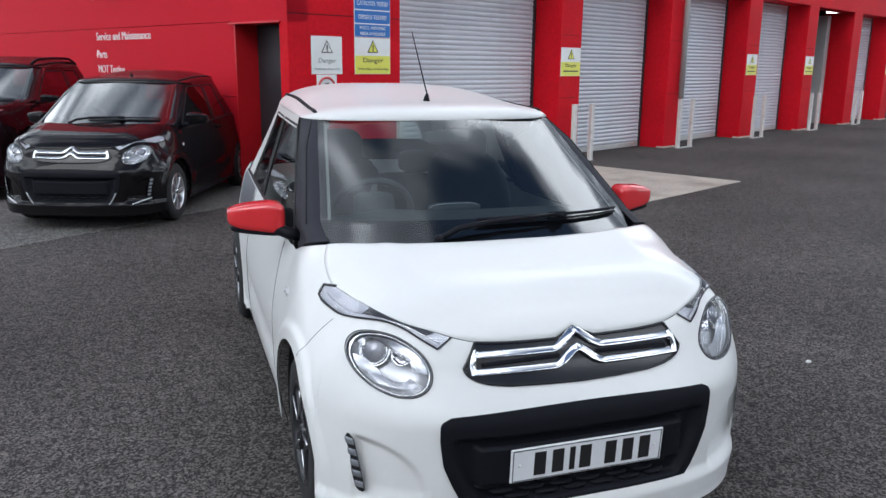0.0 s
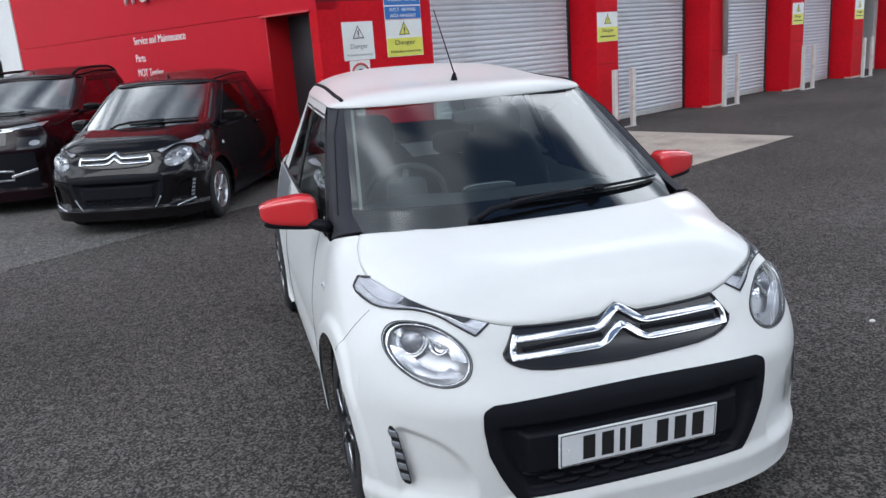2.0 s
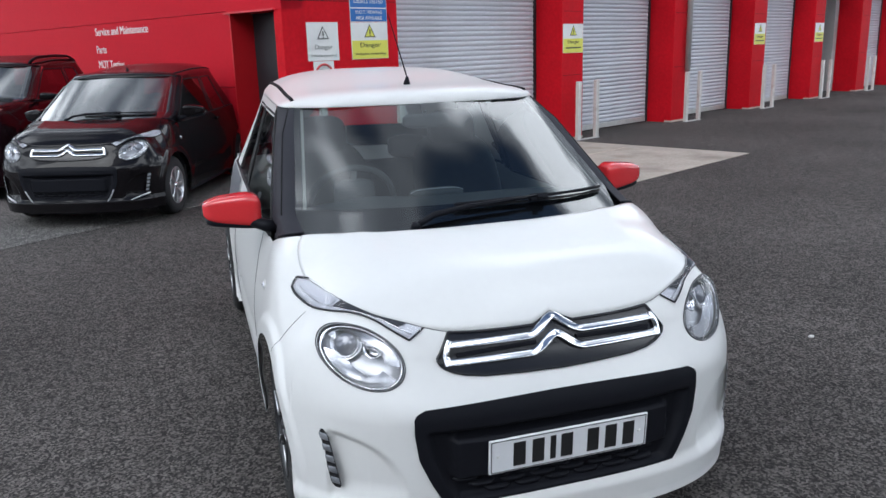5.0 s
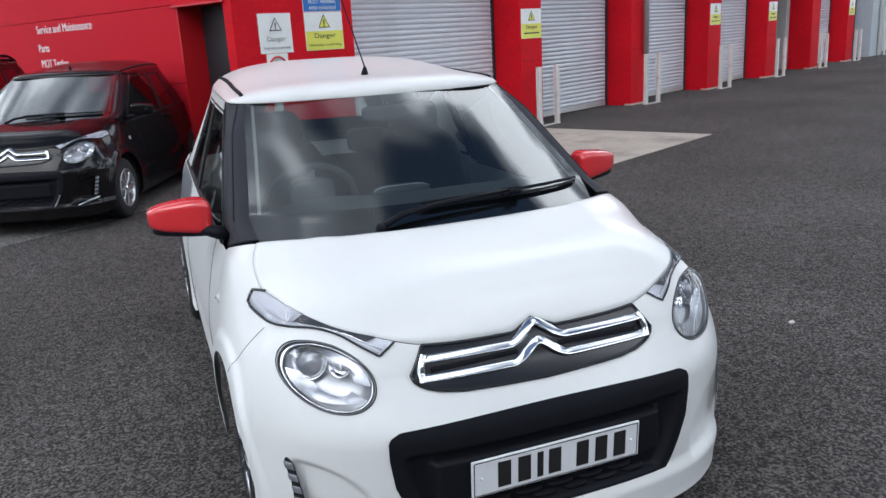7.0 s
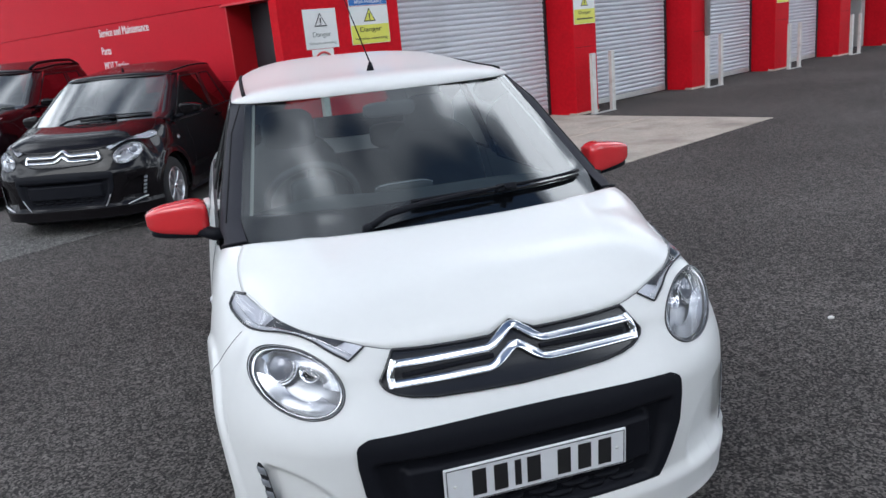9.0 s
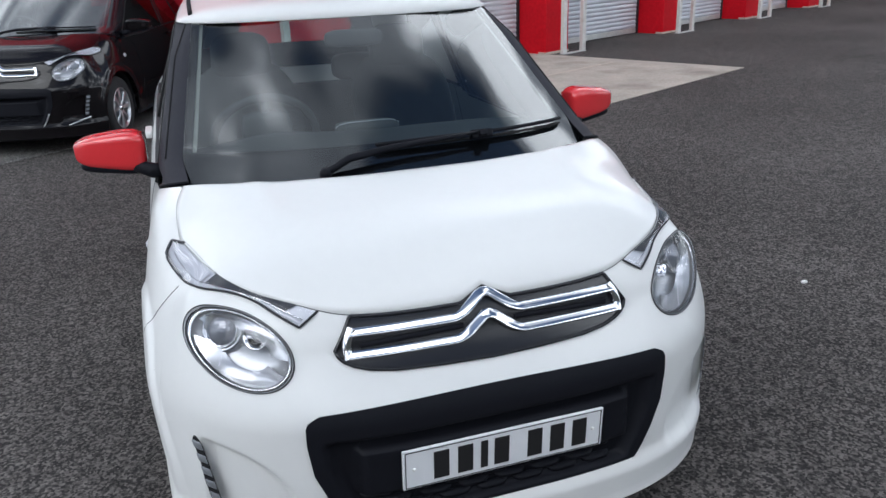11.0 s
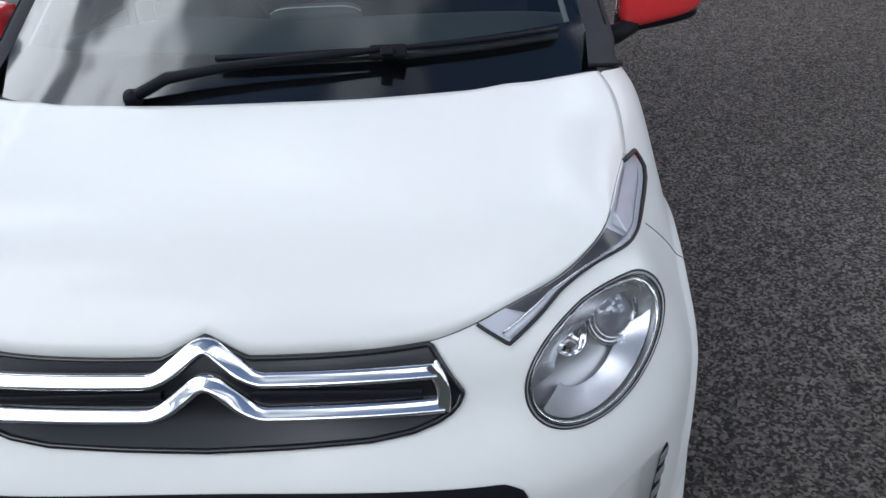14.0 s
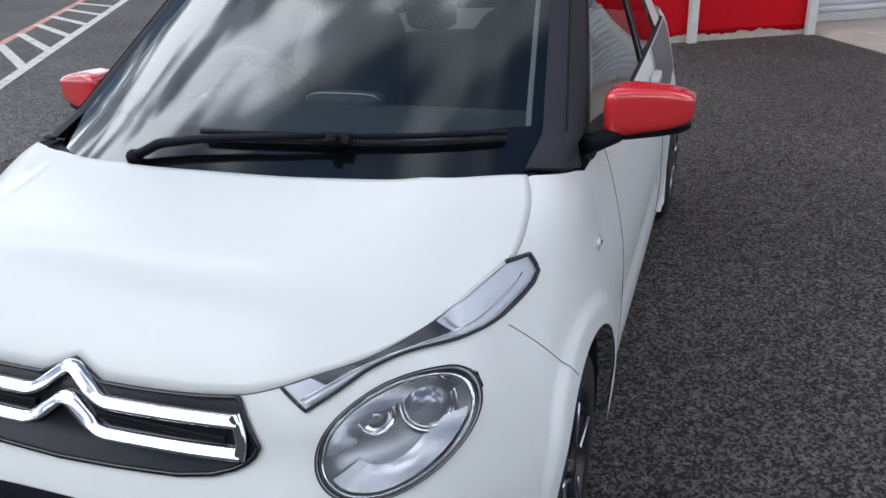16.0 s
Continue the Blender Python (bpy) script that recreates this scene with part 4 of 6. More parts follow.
def build_wiper(car):
    def on_glass(x, z, out):
        P = screen_at(np.array(x), np.array(z))
        return Vector(P) + Vector((0, -0.45, 0.88)) * out
    piv = on_glass(-0.262, 0.950, 0.012)
    arm = tube("windscreen_wiper", [piv, on_glass(-0.19, 0.968, 0.03), on_glass(-0.07, 0.981, 0.033), on_glass(0.1, 0.988, 0.034), on_glass(0.225, 0.990, 0.034)], [0.012, 0.012, 0.010, 0.008, 0.006], "black_plastic", car, "long black single wiper across the windscreen foot", 8)
    xs = np.linspace(-0.10, 0.575, 16)
    zs = 0.994 + 0.004 * np.cos((xs - 0.22) * 4) - 0.026 * np.clip(xs - 0.1, 0, None)
    tube("blade_spine", [on_glass(x, z, 0.024) for x, z in zip(xs, zs)], [0.0065] * 15 + [0.006], "black_plastic", arm, "", 6)
    tube("rubber_blade", [on_glass(x, z - 0.002, 0.008) for x, z in zip(xs, zs)], 0.005, "rubber", arm, "", 5)
    c = on_glass(0.235, 0.990, 0.024)
    boxed("blade_clip", (-0.036, 0.036, -0.014, 0.014, -0.012, 0.014), "black_plastic", arm, "", 0.004, Matrix.Translation(c) @ pose(0, 0, 0, -28))
    boxed("arm_hook", (-0.012, 0.012, -0.018, 0.012, -0.008, 0.008), "black_plastic", arm, "", 0.003, Matrix.Translation(c + Vector((0.0, -0.012, 0.004))) @ pose(0, 0, 0, -28))
    lathe("spindle_cap", [(0.001, 0.016), (0.012, 0.014), (0.017, 0.006), (0.018, -0.012)], "black_plastic", arm, n=20, m=Matrix.Translation(piv) @ Vector((0, -0.45, 0.88)).to_track_quat("X", "Z").to_matrix().to_4x4())


def build_interior(car, full=True):
    floor = boxed("cabin_floor", (-0.62, 0.62, 0.75, 3.2, 0.26, 0.30), "dash", car, bevel=0.01)
    x = np.linspace(-0.66, 0.66, 40)
    prof = spline([0, 0.25, 0.6, 0.8, 1.0], [0.955, 0.965, 0.955, 0.90, 0.60])
    yy = spline([0, 0.25, 0.6, 0.8, 1.0], [0.80, 0.95, 1.22, 1.30, 1.26])
    t = np.linspace(0, 1, 20)
    P = np.zeros((40, 20, 3))
    P[..., 0] = x[:, None]
    P[..., 1] = yy(t)[None] + 0.10 * np.abs(x[:, None] / 0.66) ** 3
    P[..., 2] = prof(t)[None] - 0.04 * np.abs(x[:, None] / 0.66) ** 4 + 0.020 * np.exp(-((x[:, None] + 0.33) / 0.17) ** 2) * np.exp(-((t[None] - 0.6) / 0.2) ** 2)
    dash = sheet("dashboard", P, "dash", car, "dark grey moulded dashboard", flip=True)
    tube("dash_trim", [(k, 1.228 - 0.010 * (k / 0.1) ** 4 * 0.2, 0.984 - 0.010 * abs(k / 0.11) ** 6) for k in np.linspace(-0.115, 0.115, 15)], 0.0028, "lamp_pale", dash, "pale trim line", 6)
    superblob("display_hood", (0.0, 1.24, 0.960), (0.115, 0.05, 0.024), "dash", dash, "", n=24)
    if not full:
        return
    c, tilt = Vector((-0.345, 1.36, 0.93)), Matrix.Rotation(radians(-62), 4, "X")
    ring = [c + tilt @ Vector((0.182 * math.cos(a), 0.182 * math.sin(a), 0)) for a in np.linspace(0, 2 * math.pi, 49)]
    wheel = tube("steering_wheel", ring, 0.014, "dash", car, "dark three-spoke steering wheel", 10, False)
    superblob("hub", tuple(c), (0.07, 0.035, 0.055), "dash", wheel, "")
    for a in (0.15, math.pi - 0.15, -math.pi / 2):
        tube("spoke", [c, c + tilt @ Vector((0.175 * math.cos(a), 0.175 * math.sin(a), 0))], [0.022, 0.012], "trim_grey", wheel, "", 8)
    superblob("instrument_pod", (-0.345, 1.29, 0.985), (0.085, 0.04, 0.055), "dash", dash, "round instrument pod")
    for sx in (-0.345, 0.345):
        def curl(P):
            P = P.copy()
            P[..., 1] += 0.18 * (P[..., 2] / 0.36) ** 2 * 0.3 + P[..., 2] * 0.25
            return P
        back = superblob("front_seat", (sx, 1.92, 0.72), (0.235, 0.075, 0.40), "seat", car, "dark cloth front seat with built-in headrest", curl, e=0.55)
        superblob("seat_cushion", (sx, 1.66, 0.46), (0.24, 0.26, 0.09), "seat", back, "", e=0.55)
        superblob("headrest", (sx, 2.05, 1.14), (0.125, 0.05, 0.11), "seat", back, "", e=0.6)
    superblob("rear_bench", (0, 2.72, 0.66), (0.56, 0.09, 0.26), "seat", car, "dark cloth rear bench", e=0.45)
    for sx in (-0.3, 0.3):
        superblob("rear_headrest", (sx, 2.78, 0.98), (0.12, 0.045, 0.07), "seat", car, "", e=0.6)
    m = superblob("rear_view_mirror", (0.0, 1.36, 1.262), (0.105, 0.018, 0.030), "dash", car, "dark interior mirror", e=0.5)
    tube("mirror_stalk", [(0, 1.37, 1.27), (0, 1.36, 1.30)], 0.008, "dash", m)
    x = np.linspace(-0.5, 0.5, 12)
    y = np.linspace(1.62, 2.95, 16)
    Pr = roof_top(x[:, None] + 0 * y[None], y[None] + 0 * x[:, None])
    Pr[..., 2] -= 0.035
    sheet("headliner", Pr, "headliner", car, "pale grey headliner")


def build_slim_lamps(car, side):
    """A slim upper lamp and a square fog lamp, of the taller car."""
    flip = (lambda P: P) if side > 0 else mirror_x
    x = np.linspace(0.30, 0.66, 24)
    zl, zh = 0.738 + 0.10 * (x - 0.30), 0.760 + 0.15 * (x - 0.30)
    lamp = sheet("headlight", flip(strip_between(x, zl, zh, 6, 0.004)), "lamp_grey", car, "slim bright upper headlight", flip=side < 0)
    bar_path("lamp_brow", side * x, zl - 0.003, 0.008, 0.004, "chrome", lamp, "", 0.005)
    x = np.linspace(0.45, 0.69, 16)
    f = sheet("fog_lamp", flip(strip_between(x, 0.548 + 0 * x, 0.668 + 0 * x, 8, 0.004)), "gloss_black", car, "square black fog lamp unit with a pale lens", flip=side < 0)
    sheet("lens", flip(disc_patch(0.600, 0.604, 0.042, 0.026, 0.05, 24, 6, 0.008)), "lamp_grey", f, "pale lens", flip=side < 0, close_u=True)
    x = np.linspace(0.36, 0.60, 14)
    bar_path("skid_trim", side * x, 0.350 + 0.16 * (x - 0.36), 0.020, 0.008, "alloy", car, "silver skid trim", 0.006)


def build_tall_front(car):
    x = np.linspace(-0.34, 0.34, 60)
    g = sheet("upper_grille", strip_between(x, 0.60 + 0 * x, 0.762 + 0 * x, 10, 0.003), "gloss_black", car, "black grille with twin chrome lines", flip=True)
    for zb in (0.752, 0.726):
        xs = np.linspace(-0.40, 0.40, 100)
        ch = np.clip((0.075 - np.abs(xs)) / 0.075, 0, 1)
        bar_path("chrome_line", xs, zb + 0.042 * ch + 0.006 * (xs / 0.4) ** 2, 0.012, 0.007, "chrome", g, "chrome line bent into a chevron", 0.006)
    x = np.linspace(-0.60, 0.60, 60)
    low = sheet("lower_grille", strip_between(x, 0.23 + 0 * x, 0.52 + 0 * x, 10, 0.003), "black_plastic", car, "black lower bumper", flip=True)
    for s in (-1, 1):
        for x0, x1 in ((0.02, 0.20), (0.22, 0.38)):
            pts = [(s * x0, 0.33), (s * x1, 0.33), (s * (x1 + 0.01), 0.39), (s * x0, 0.395), (s * x0, 0.33)]
            P = proud(on_front(np.array([p[0] for p in pts]), np.array([p[1] for p in pts])), 0.008)
            tube("chrome_frame", [tuple(p) for p in P], 0.008, "alloy", low, "silver frame", 6)


def screen_foot(x):
    """The height of the windscreen's lower edge, behind the bonnet."""
    z = np.full(np.shape(x), 0.925)
    for _ in range(4):
        z = z + np.clip((rear_y(np.minimum(np.abs(x), REAR_X)) - 0.003 - screen_at(x, z)[..., 1]) / 1.86, 0, None)
    return z


def build_hatchback(label, paint, pose_m, mirrors="red_paint", wheels="dark", plate=True, wrap=True, roof=None, name="hatchback_car", tall=False, size=(1, 1, 1)):
    car = empty(name, Matrix.Identity(4), label, "car")
    roof = roof or paint
    seam = "body_seam" if wrap else "seam"
    # bumper skin with holes behind lamps and lower grille
    P = skin(-70.6, 70.6, *((400, 150) if wrap else (190, 70)), lambda a: low_z(a, 0.152), lambda a: rim_z(a) - 0.001, dent)
    b = sheet("front_bumper", P, paint, car, "smooth painted front bumper", flip=False)
    without(b.data, lambda c: not tall and (in_lamp(np.array([[c.x, c.y, c.z]]), -0.001)[0] and c.y < 0.5) or not tall and (0.272 < c.z < 0.54 and abs(c.x) < grille_half(c.z) - 0.030 and c.y < 0.3))
    # black underside lip and floor pan
    a = np.linspace(-66, 66, 60)
    l0 = on_ring(a, np.full(60, 0.156))
    l1 = on_ring(a, np.full(60, 0.16)) * np.array([0.92, 1, 1]) + np.array([0, 0.07, -0.035])
    sheet("front_lip", np.stack([proud(l0, -0.01), l1], 1), "black_plastic", car, "black lower lip", flip=True)
    boxed("floor_pan", (-0.62, 0.62, 0.22, 3.3, 0.17, 0.26), "black_plastic", car, "", 0.02)
    boxed("engine_bay", (-0.5, 0.5, 0.30, 1.0, 0.24, 0.68), "black_plastic", car, "", 0.02)
    # bonnet
    s, t = np.linspace(-1, 1, 121), np.linspace(0, 1, 40)
    xf = EDGE_X * s
    F = on_front(xf, edge_z(np.abs(xf)))
    xr = REAR_X * s
    yr = rear_y(np.abs(xr))
    half = seam_x(F[0, 1] * (1 - t) + SEAM_END * t)
    half[0] = EDGE_X
    X = s[:, None] * half[None]
    Y = F[:, 1][:, None] * (1 - t) + yr[:, None] * t
    B = proud(on_top(X, Y), 0.0015 + 0.004 * np.exp(-((np.abs(X) - 0.365 - 0.145 * Y) / 0.035) ** 2) * smooth01((Y - 0.25) / 0.2))
    sheet("bonnet", B, paint, car, "smooth painted bonnet", 0.004, flip=False)
    seam_line("bonnet_seam", proud(F, 0.0), car, 0.0013, seam)
    for sd in (-1, 1):
        fl = (lambda Q: Q) if sd > 0 else mirror_x
        # wing, door, rear quarter
        for nm, a0, a1, n, lb in (("wing", 70.6, 90 + 1.24 - YC, 90, "painted front wing"), ("door", 90 + 1.243 - YC, 90 + 2.37 - YC, 66, "painted side door"), ("rear_quarter", 90 + 2.374 - YC, 90 + 3.05 - YC, 70, "painted rear quarter")):
            if nm == "wing":
                aa = np.concatenate([np.linspace(a0, 89.9, 50), np.linspace(90.0, a1, 40)])
                l, h = low_z(aa, 0.19), rim_z(aa)
                tt = np.linspace(0, 1, 34)
                Z = l[:, None] + (h - l)[:, None] * tt
                Pk = on_ring(aa[:, None] + 0 * Z, Z)
                Pk = proud(Pk, dent(Pk))
            else:
                Pk = skin(a0, a1, n, 34, lambda k: low_z(k, 0.19), lambda k: rim_z(k), dent)
            sheet(nm, fl(Pk), paint, car, lb, flip=sd < 0)
        seam_line("wing_seam", fl(_S), car, 0.0011, seam)
        zz = np.linspace(0.20, 0.88, 30)
        seam_line("door_seam", fl(on_ring(np.full(30, 90 + 1.2415 - YC), zz)), car, 0.0010, seam)
        seam_line("door_seam", fl(on_ring(np.full(30, 90 + 2.372 - YC), np.linspace(0.2, 0.9, 30))), car, 0.0016, seam)
        t8 = np.linspace(0, 1, 14)
        Pb = on_ring(71.9 + 9.6 * t8, 0.775 - 0.16 * t8 * (0.75 + 0.25 * t8))
        seam_line("bumper_seam", fl(proud(Pb, dent(Pb))), car, 0.0009, seam)
        # sill
        ya = np.linspace(1.0, 2.67, 20)
        S0 = on_side(ya[:, None] + 0 * np.zeros(4), np.array([0.165, 0.18, 0.195, 0.205])[None] + 0 * ya[:, None])
        sheet("sill", fl(S0), "black_plastic", car, "black sill", flip=sd > 0)
        # arch liners
        for wy in WHEEL_Y:
            k = np.radians(np.linspace(-12, 192, 40))
            A = np.stack([np.stack([np.full(40, xx), wy + (ARCH_R - 0.004) * np.cos(k), WHEEL_R + (ARCH_R - 0.004) * np.sin(k)], -1) for xx in (sd * 0.40, sd * 0.775)], 1)
            sheet("arch_liner", A, "rubber", car, "black wheel arch liner")
            part("arch_back", box(bmesh.new(), min(sd * 0.39, sd * 0.41), max(sd * 0.39, sd * 0.41), wy - 0.34, wy + 0.34, 0.2, 0.64), "rubber", car)
            build_wheel(car, sd, wy, wheels)
        # greenhouse side: pillar, glass, frame
        z = np.linspace(0.872, ROOF_Z, 30)
        xe = screen_half(z)
        cv = np.linspace(0, 1, 14)
        fy = 1.09 + 1.45 * np.clip(z - 0.93, 0, 1) + 0.20 * np.clip(z - 1.2, 0, 1)
        fy = np.where(z < 0.93, 1.09, fy)
        # from the screen's edge, round a full shoulder, to the door window; the foot flares forward onto the wing
        y1 = np.minimum(fy, gf(z) + gd(z))
        zc = np.maximum(z, 0.943)
        E0, E2 = green_front(screen_half(zc), zc), green_side(y1, z)
        full = np.interp(z, [0.95, 1.24, ROOF_Z], [1.0, 1.0, 0.25])
        flare = smooth01((0.99 - z) / 0.05)
        E0 = E0 + np.stack([-0.018 * flare, -0.060 * flare, 0 * z], -1)
        E1 = np.stack([E0[:, 0] * (1 - full) + (E2[:, 0] + 0.022) * full, E0[:, 1] + 0.35 * (1 - full) * (E2[:, 1] - E0[:, 1]) - 0.005 + 0.02 * flare, z], -1)
        v3 = cv[None, :, None]
        PP = E0[:, None] * (1 - v3) ** 2 + E1[:, None] * 2 * v3 * (1 - v3) + E2[:, None] * v3**2
        ZP = np.maximum(z[:, None], np.interp(PP[..., 1], [0.75, 0.80, 0.93, 1.02], [0.952, 0.944, 0.909, 0.880]))
        PP[..., 2] = ZP
        low = smooth01((0.955 - ZP) / 0.05)
        PP[..., 0] += low * np.minimum(0, on_side(PP[..., 1], np.minimum(ZP, 0.94))[..., 0] + 0.002 - PP[..., 0])
        sheet("windscreen_pillar", fl(PP), "wrap" if wrap else "gloss_black", car, "dark grey windscreen pillar", flip=sd > 0)
        tube("pillar_seam", [tuple(p) for p in fl(PP[7:, 5] + np.array([0.001, -0.001, 0]))], 0.0028, "seam", car, "", 6)
        tube("pillar_foot", [tuple(p) for p in fl(PP[0])[:11]], 0.005, "black_plastic", car, "black seal at the foot of the pillar", 8)
        tube("glass_seal", [tuple(p) for p in fl(PP[3:, 0])], 0.005, "rubber", car, "", 6)
        zt = 1.298
        zb2 = np.linspace(0.885, zt, 18)
        f2 = np.interp(zb2, z, fy)
        # parked cars' door glass is darkened in place of a dim cabin
        for nm, y0f, y1f, gl in (("door_window", lambda q: f2, lambda q: 2.14 + 0.16 * (q - 0.9), "side_glass" if wrap else "dark_glass"), ("rear_side_window", lambda q: 2.22 + 0.16 * (q - 0.9), lambda q: 2.74 - 0.10 * (q - 0.9) / 0.4 + 0 * q, "dark_glass")):
            u = np.linspace(0, 1, 24)
            ZB = zb2 + (0.03 if nm == "rear_side_window" else 0) * (1 - (zb2 - 0.885) / (zt - 0.885))
            Yw = y0f(ZB)[:, None] + (y1f(ZB) - y0f(ZB))[:, None] * u
            G = green_side(Yw, ZB[:, None] + 0 * Yw)
            win = sheet(nm, fl(G), gl, car, "side window glass", flip=sd > 0, shadow=False)
            ring = np.concatenate([G[0], G[:, -1], G[-1, ::-1], G[::-1, 0]])
            tube("window_seal", [tuple(p) for p in fl(ring)], 0.007, "rubber", win, "", 6)
        # waist band of dark plastic, centre pillar, roof frame
        yb = np.linspace(1.05, 3.1, 40)
        zl = np.interp(90 + yb - YC, _ta, _tz)
        Q0 = on_side(yb, zl)
        Q1 = green_side(yb, np.full(40, 0.90) + 0.03 * smooth01((yb - 1.5) / 1.5))
        sheet("waist_band", fl(np.stack([Q0, Q0 * 0.4 + Q1 * 0.6 + np.array([0.004, 0, 0.0]), Q1], 1)), "black_plastic", car, "black waist seal", flip=sd < 0)
        zc2 = np.linspace(0.89, 1.31, 12)
        yc2 = 2.18 + 0.16 * (zc2 - 0.9)
        C = green_side(yc2[:, None] + np.linspace(-0.05, 0.05, 5)[None], zc2[:, None] + np.zeros(5)[None])
        sheet("centre_pillar", fl(C + np.array([0.003, 0, 0])), "gloss_black", car, "black centre pillar", flip=sd > 0)
        zq = np.linspace(0.92, ROOF_Z, 14)
        yq0 = 2.73 - 0.10 * (zq - 0.9) / 0.4
        uq = np.linspace(0, 1, 16)
        Yq = yq0[:, None] + (green_rear(zq) - 0.10 - yq0)[:, None] * uq
        sheet("rear_pillar", fl(green_side(Yq, zq[:, None] + 0 * Yq)), paint, car, "painted rear pillar", flip=sd > 0)
        zf = np.linspace(zt - 0.012, ROOF_Z + 0.002, 6)
        yf = np.linspace(1.66, 2.75, 40)
        sheet("roof_frame", fl(green_side(yf[None] + 0 * zf[:, None], zf[:, None] + 0 * yf[None]) + np.array([0.004, 0, 0])), roof, car, "painted window frame top", flip=sd > 0)
        # dark roof strip
        ys = np.linspace(1.545, 2.95, 40)
        tp = taper(ys, ROOF_Z)
        R0, R1 = roof_top(0.535 * tp, ys), roof_top(0.552 * tp, ys)
        tube("roof_strip", [tuple(p + np.array([0, 0, 0.001])) for p in fl((R0 + R1) / 2)], 0.009, "seam", car, "dark roof strip", 6)
        if wrap:
            # dark decal on the rear flank
            yd = np.linspace(2.42, 3.05, 14)
            D = on_side(yd[:, None] + np.zeros(8)[None], (np.linspace(0, 1, 8)[None] * 0.24 + 0.66 + 0.02 * ((yd - 2.3) / 0.65)[:, None]))
            sheet("flank_decal", fl(proud(D, 0.003)), "decal", car, "dark grey flank decal", flip=sd < 0)
        hd = superblob("door_handle", (0, 0, 0), (0.016, 0.085, 0.018), paint, car, "painted door handle")
        hp = on_side(np.array(2.26), np.array(0.825))
        hd.data.transform(Matrix.Translation((sd * (hp[0] + 0.017), hp[1], hp[2])))
        rp0 = on_side(np.array(0.925), np.array(0.735))
        N = Vector(body_normal(rp0))
        rm = Matrix.Diagonal((sd, 1, 1, 1)) @ Matrix.Translation(Vector(rp0)) @ N.to_track_quat("X", "Z").to_matrix().to_4x4() @ Matrix.Diagonal((1, 1.7, 1.0, 1))
        rp1 = lathe("side_repeater", [(0.0135, 0.002), (0.0145, 0.006), (0.0165, 0.006), (0.0185, 0.003), (0.019, 0.0)], "galv", car, "small clear side repeater", 20, rm)
        lathe("repeater_lens", [(0.001, 0.011), (0.006, 0.0105), (0.011, 0.007), (0.0135, 0.003)], "lamp_pale", rp1, "clear lens", 20, rm)
        lathe("repeater_bulb", [(0.0005, 0.0135), (0.003, 0.0125), (0.0045, 0.0105)], "rubber", rp1, "dark bulb", 12, rm)
        if not tall:
            build_headlight(car, sd)
            build_drl(car, sd)
            build_bumper_lamp(car, sd)
        else:
            build_slim_lamps(car, sd)
            tube("roof_rail", [tuple(p) for p in fl(np.array([[0.50, y, 1.372 + 0.045 * min(1, 6 * (y - 1.55), 6 * (2.85 - y)) + 0.03 * math.sin((y - 1.5) * 2)] for y in np.linspace(1.55, 2.85, 14)]))], 0.016, "black_plastic", car, "black roof rail", 8)
        build_mirror(car, sd, mirrors)
    # windscreen
    u = np.linspace(-1, 1, 49)
    foot = screen_foot(0.656 * u)
    z = foot[None] + (ROOF_Z + 0.004 - foot)[None] * np.linspace(0, 1, 40)[:, None]
    xe = screen_half(z)
    G = screen_at(xe * u[None], z)
    # parked cars take the pane whose tint holds the cabin's shade
    scr = sheet("windscreen", G, "screen_glass" if wrap else "far_screen_shaded", car, "large raked windscreen", flip=True, shadow=False)
    # black printed border inside the glass
    inn = np.array([0, 0.012, -0.006])
    zi = foot[None] + (1.0 + 0.014 * (1 - u**2) - foot)[None] * np.linspace(0, 1, 8)[:, None]
    xi = screen_half(zi)
    sheet("screen_border", screen_at(xi * u[None], zi) + inn, "gloss_black", scr, "black printed screen foot", flip=True)
    for sd in (-1, 1):
        zs = np.linspace(0.945, ROOF_Z, 24)
        xo = screen_half(zs)
        e = np.linspace(0, 1, 5)
        XX = sd * (xo[:, None] - 0.026 * e)
        sheet("screen_edge", screen_at(XX, zs[:, None] + 0 * XX) + inn, "gloss_black", scr, "black printed screen edge", flip=sd > 0)
        XX = sd * (xo[:, None] - 0.026 - 0.012 * e)
        sheet("screen_trim", screen_at(XX, zs[:, None] + 0 * XX) + inn * 1.4, "headliner", scr, "pale inner pillar trim", flip=sd > 0)
    # roof and rear
    x = np.sin(np.linspace(-1, 1, 61) * math.pi / 2)
    y = np.linspace(0, 1, 60)
    wz = gw(ROOF_Z)
    fx = gf(ROOF_Z) + gd(ROOF_Z) * (1 - np.clip(1 - np.abs(x) ** GM, 0, 1) ** (1 / GM))
    rx = green_rear(ROOF_Z) - 0.4 * (1 - np.clip(1 - np.abs(x) ** GM, 0, 1) ** (1 / GM))
    Y = fx[:, None] + (rx - fx)[:, None] * y**1.0
    sheet("roof", roof_top(wz * taper(Y, ROOF_Z) * x[:, None], Y), roof, car, "painted roof", 0.004)
    k = np.linspace(-1, 1, 41)
    zr = np.linspace(0.93, ROOF_Z, 12)
    Rr = np.stack([gw(zr)[:, None] * np.sin(k * math.pi / 2)[None], (green_rear(zr) - 0.4)[:, None] + 0.4 * np.cos(k * math.pi / 2)[None] ** (2 / GM), zr[:, None] + 0 * k[None]], -1)
    Rr[..., 0] *= taper(np.minimum(Rr[..., 1], 3.2), Rr[..., 2])
    sheet("rear_window", Rr[4:, 7:-7], "side_glass", car, "rear window glass", shadow=False)
    sheet("tailgate_trim", Rr[:5] + np.array([0, -0.004, 0]), "gloss_black", car, "dark trim below the rear window")
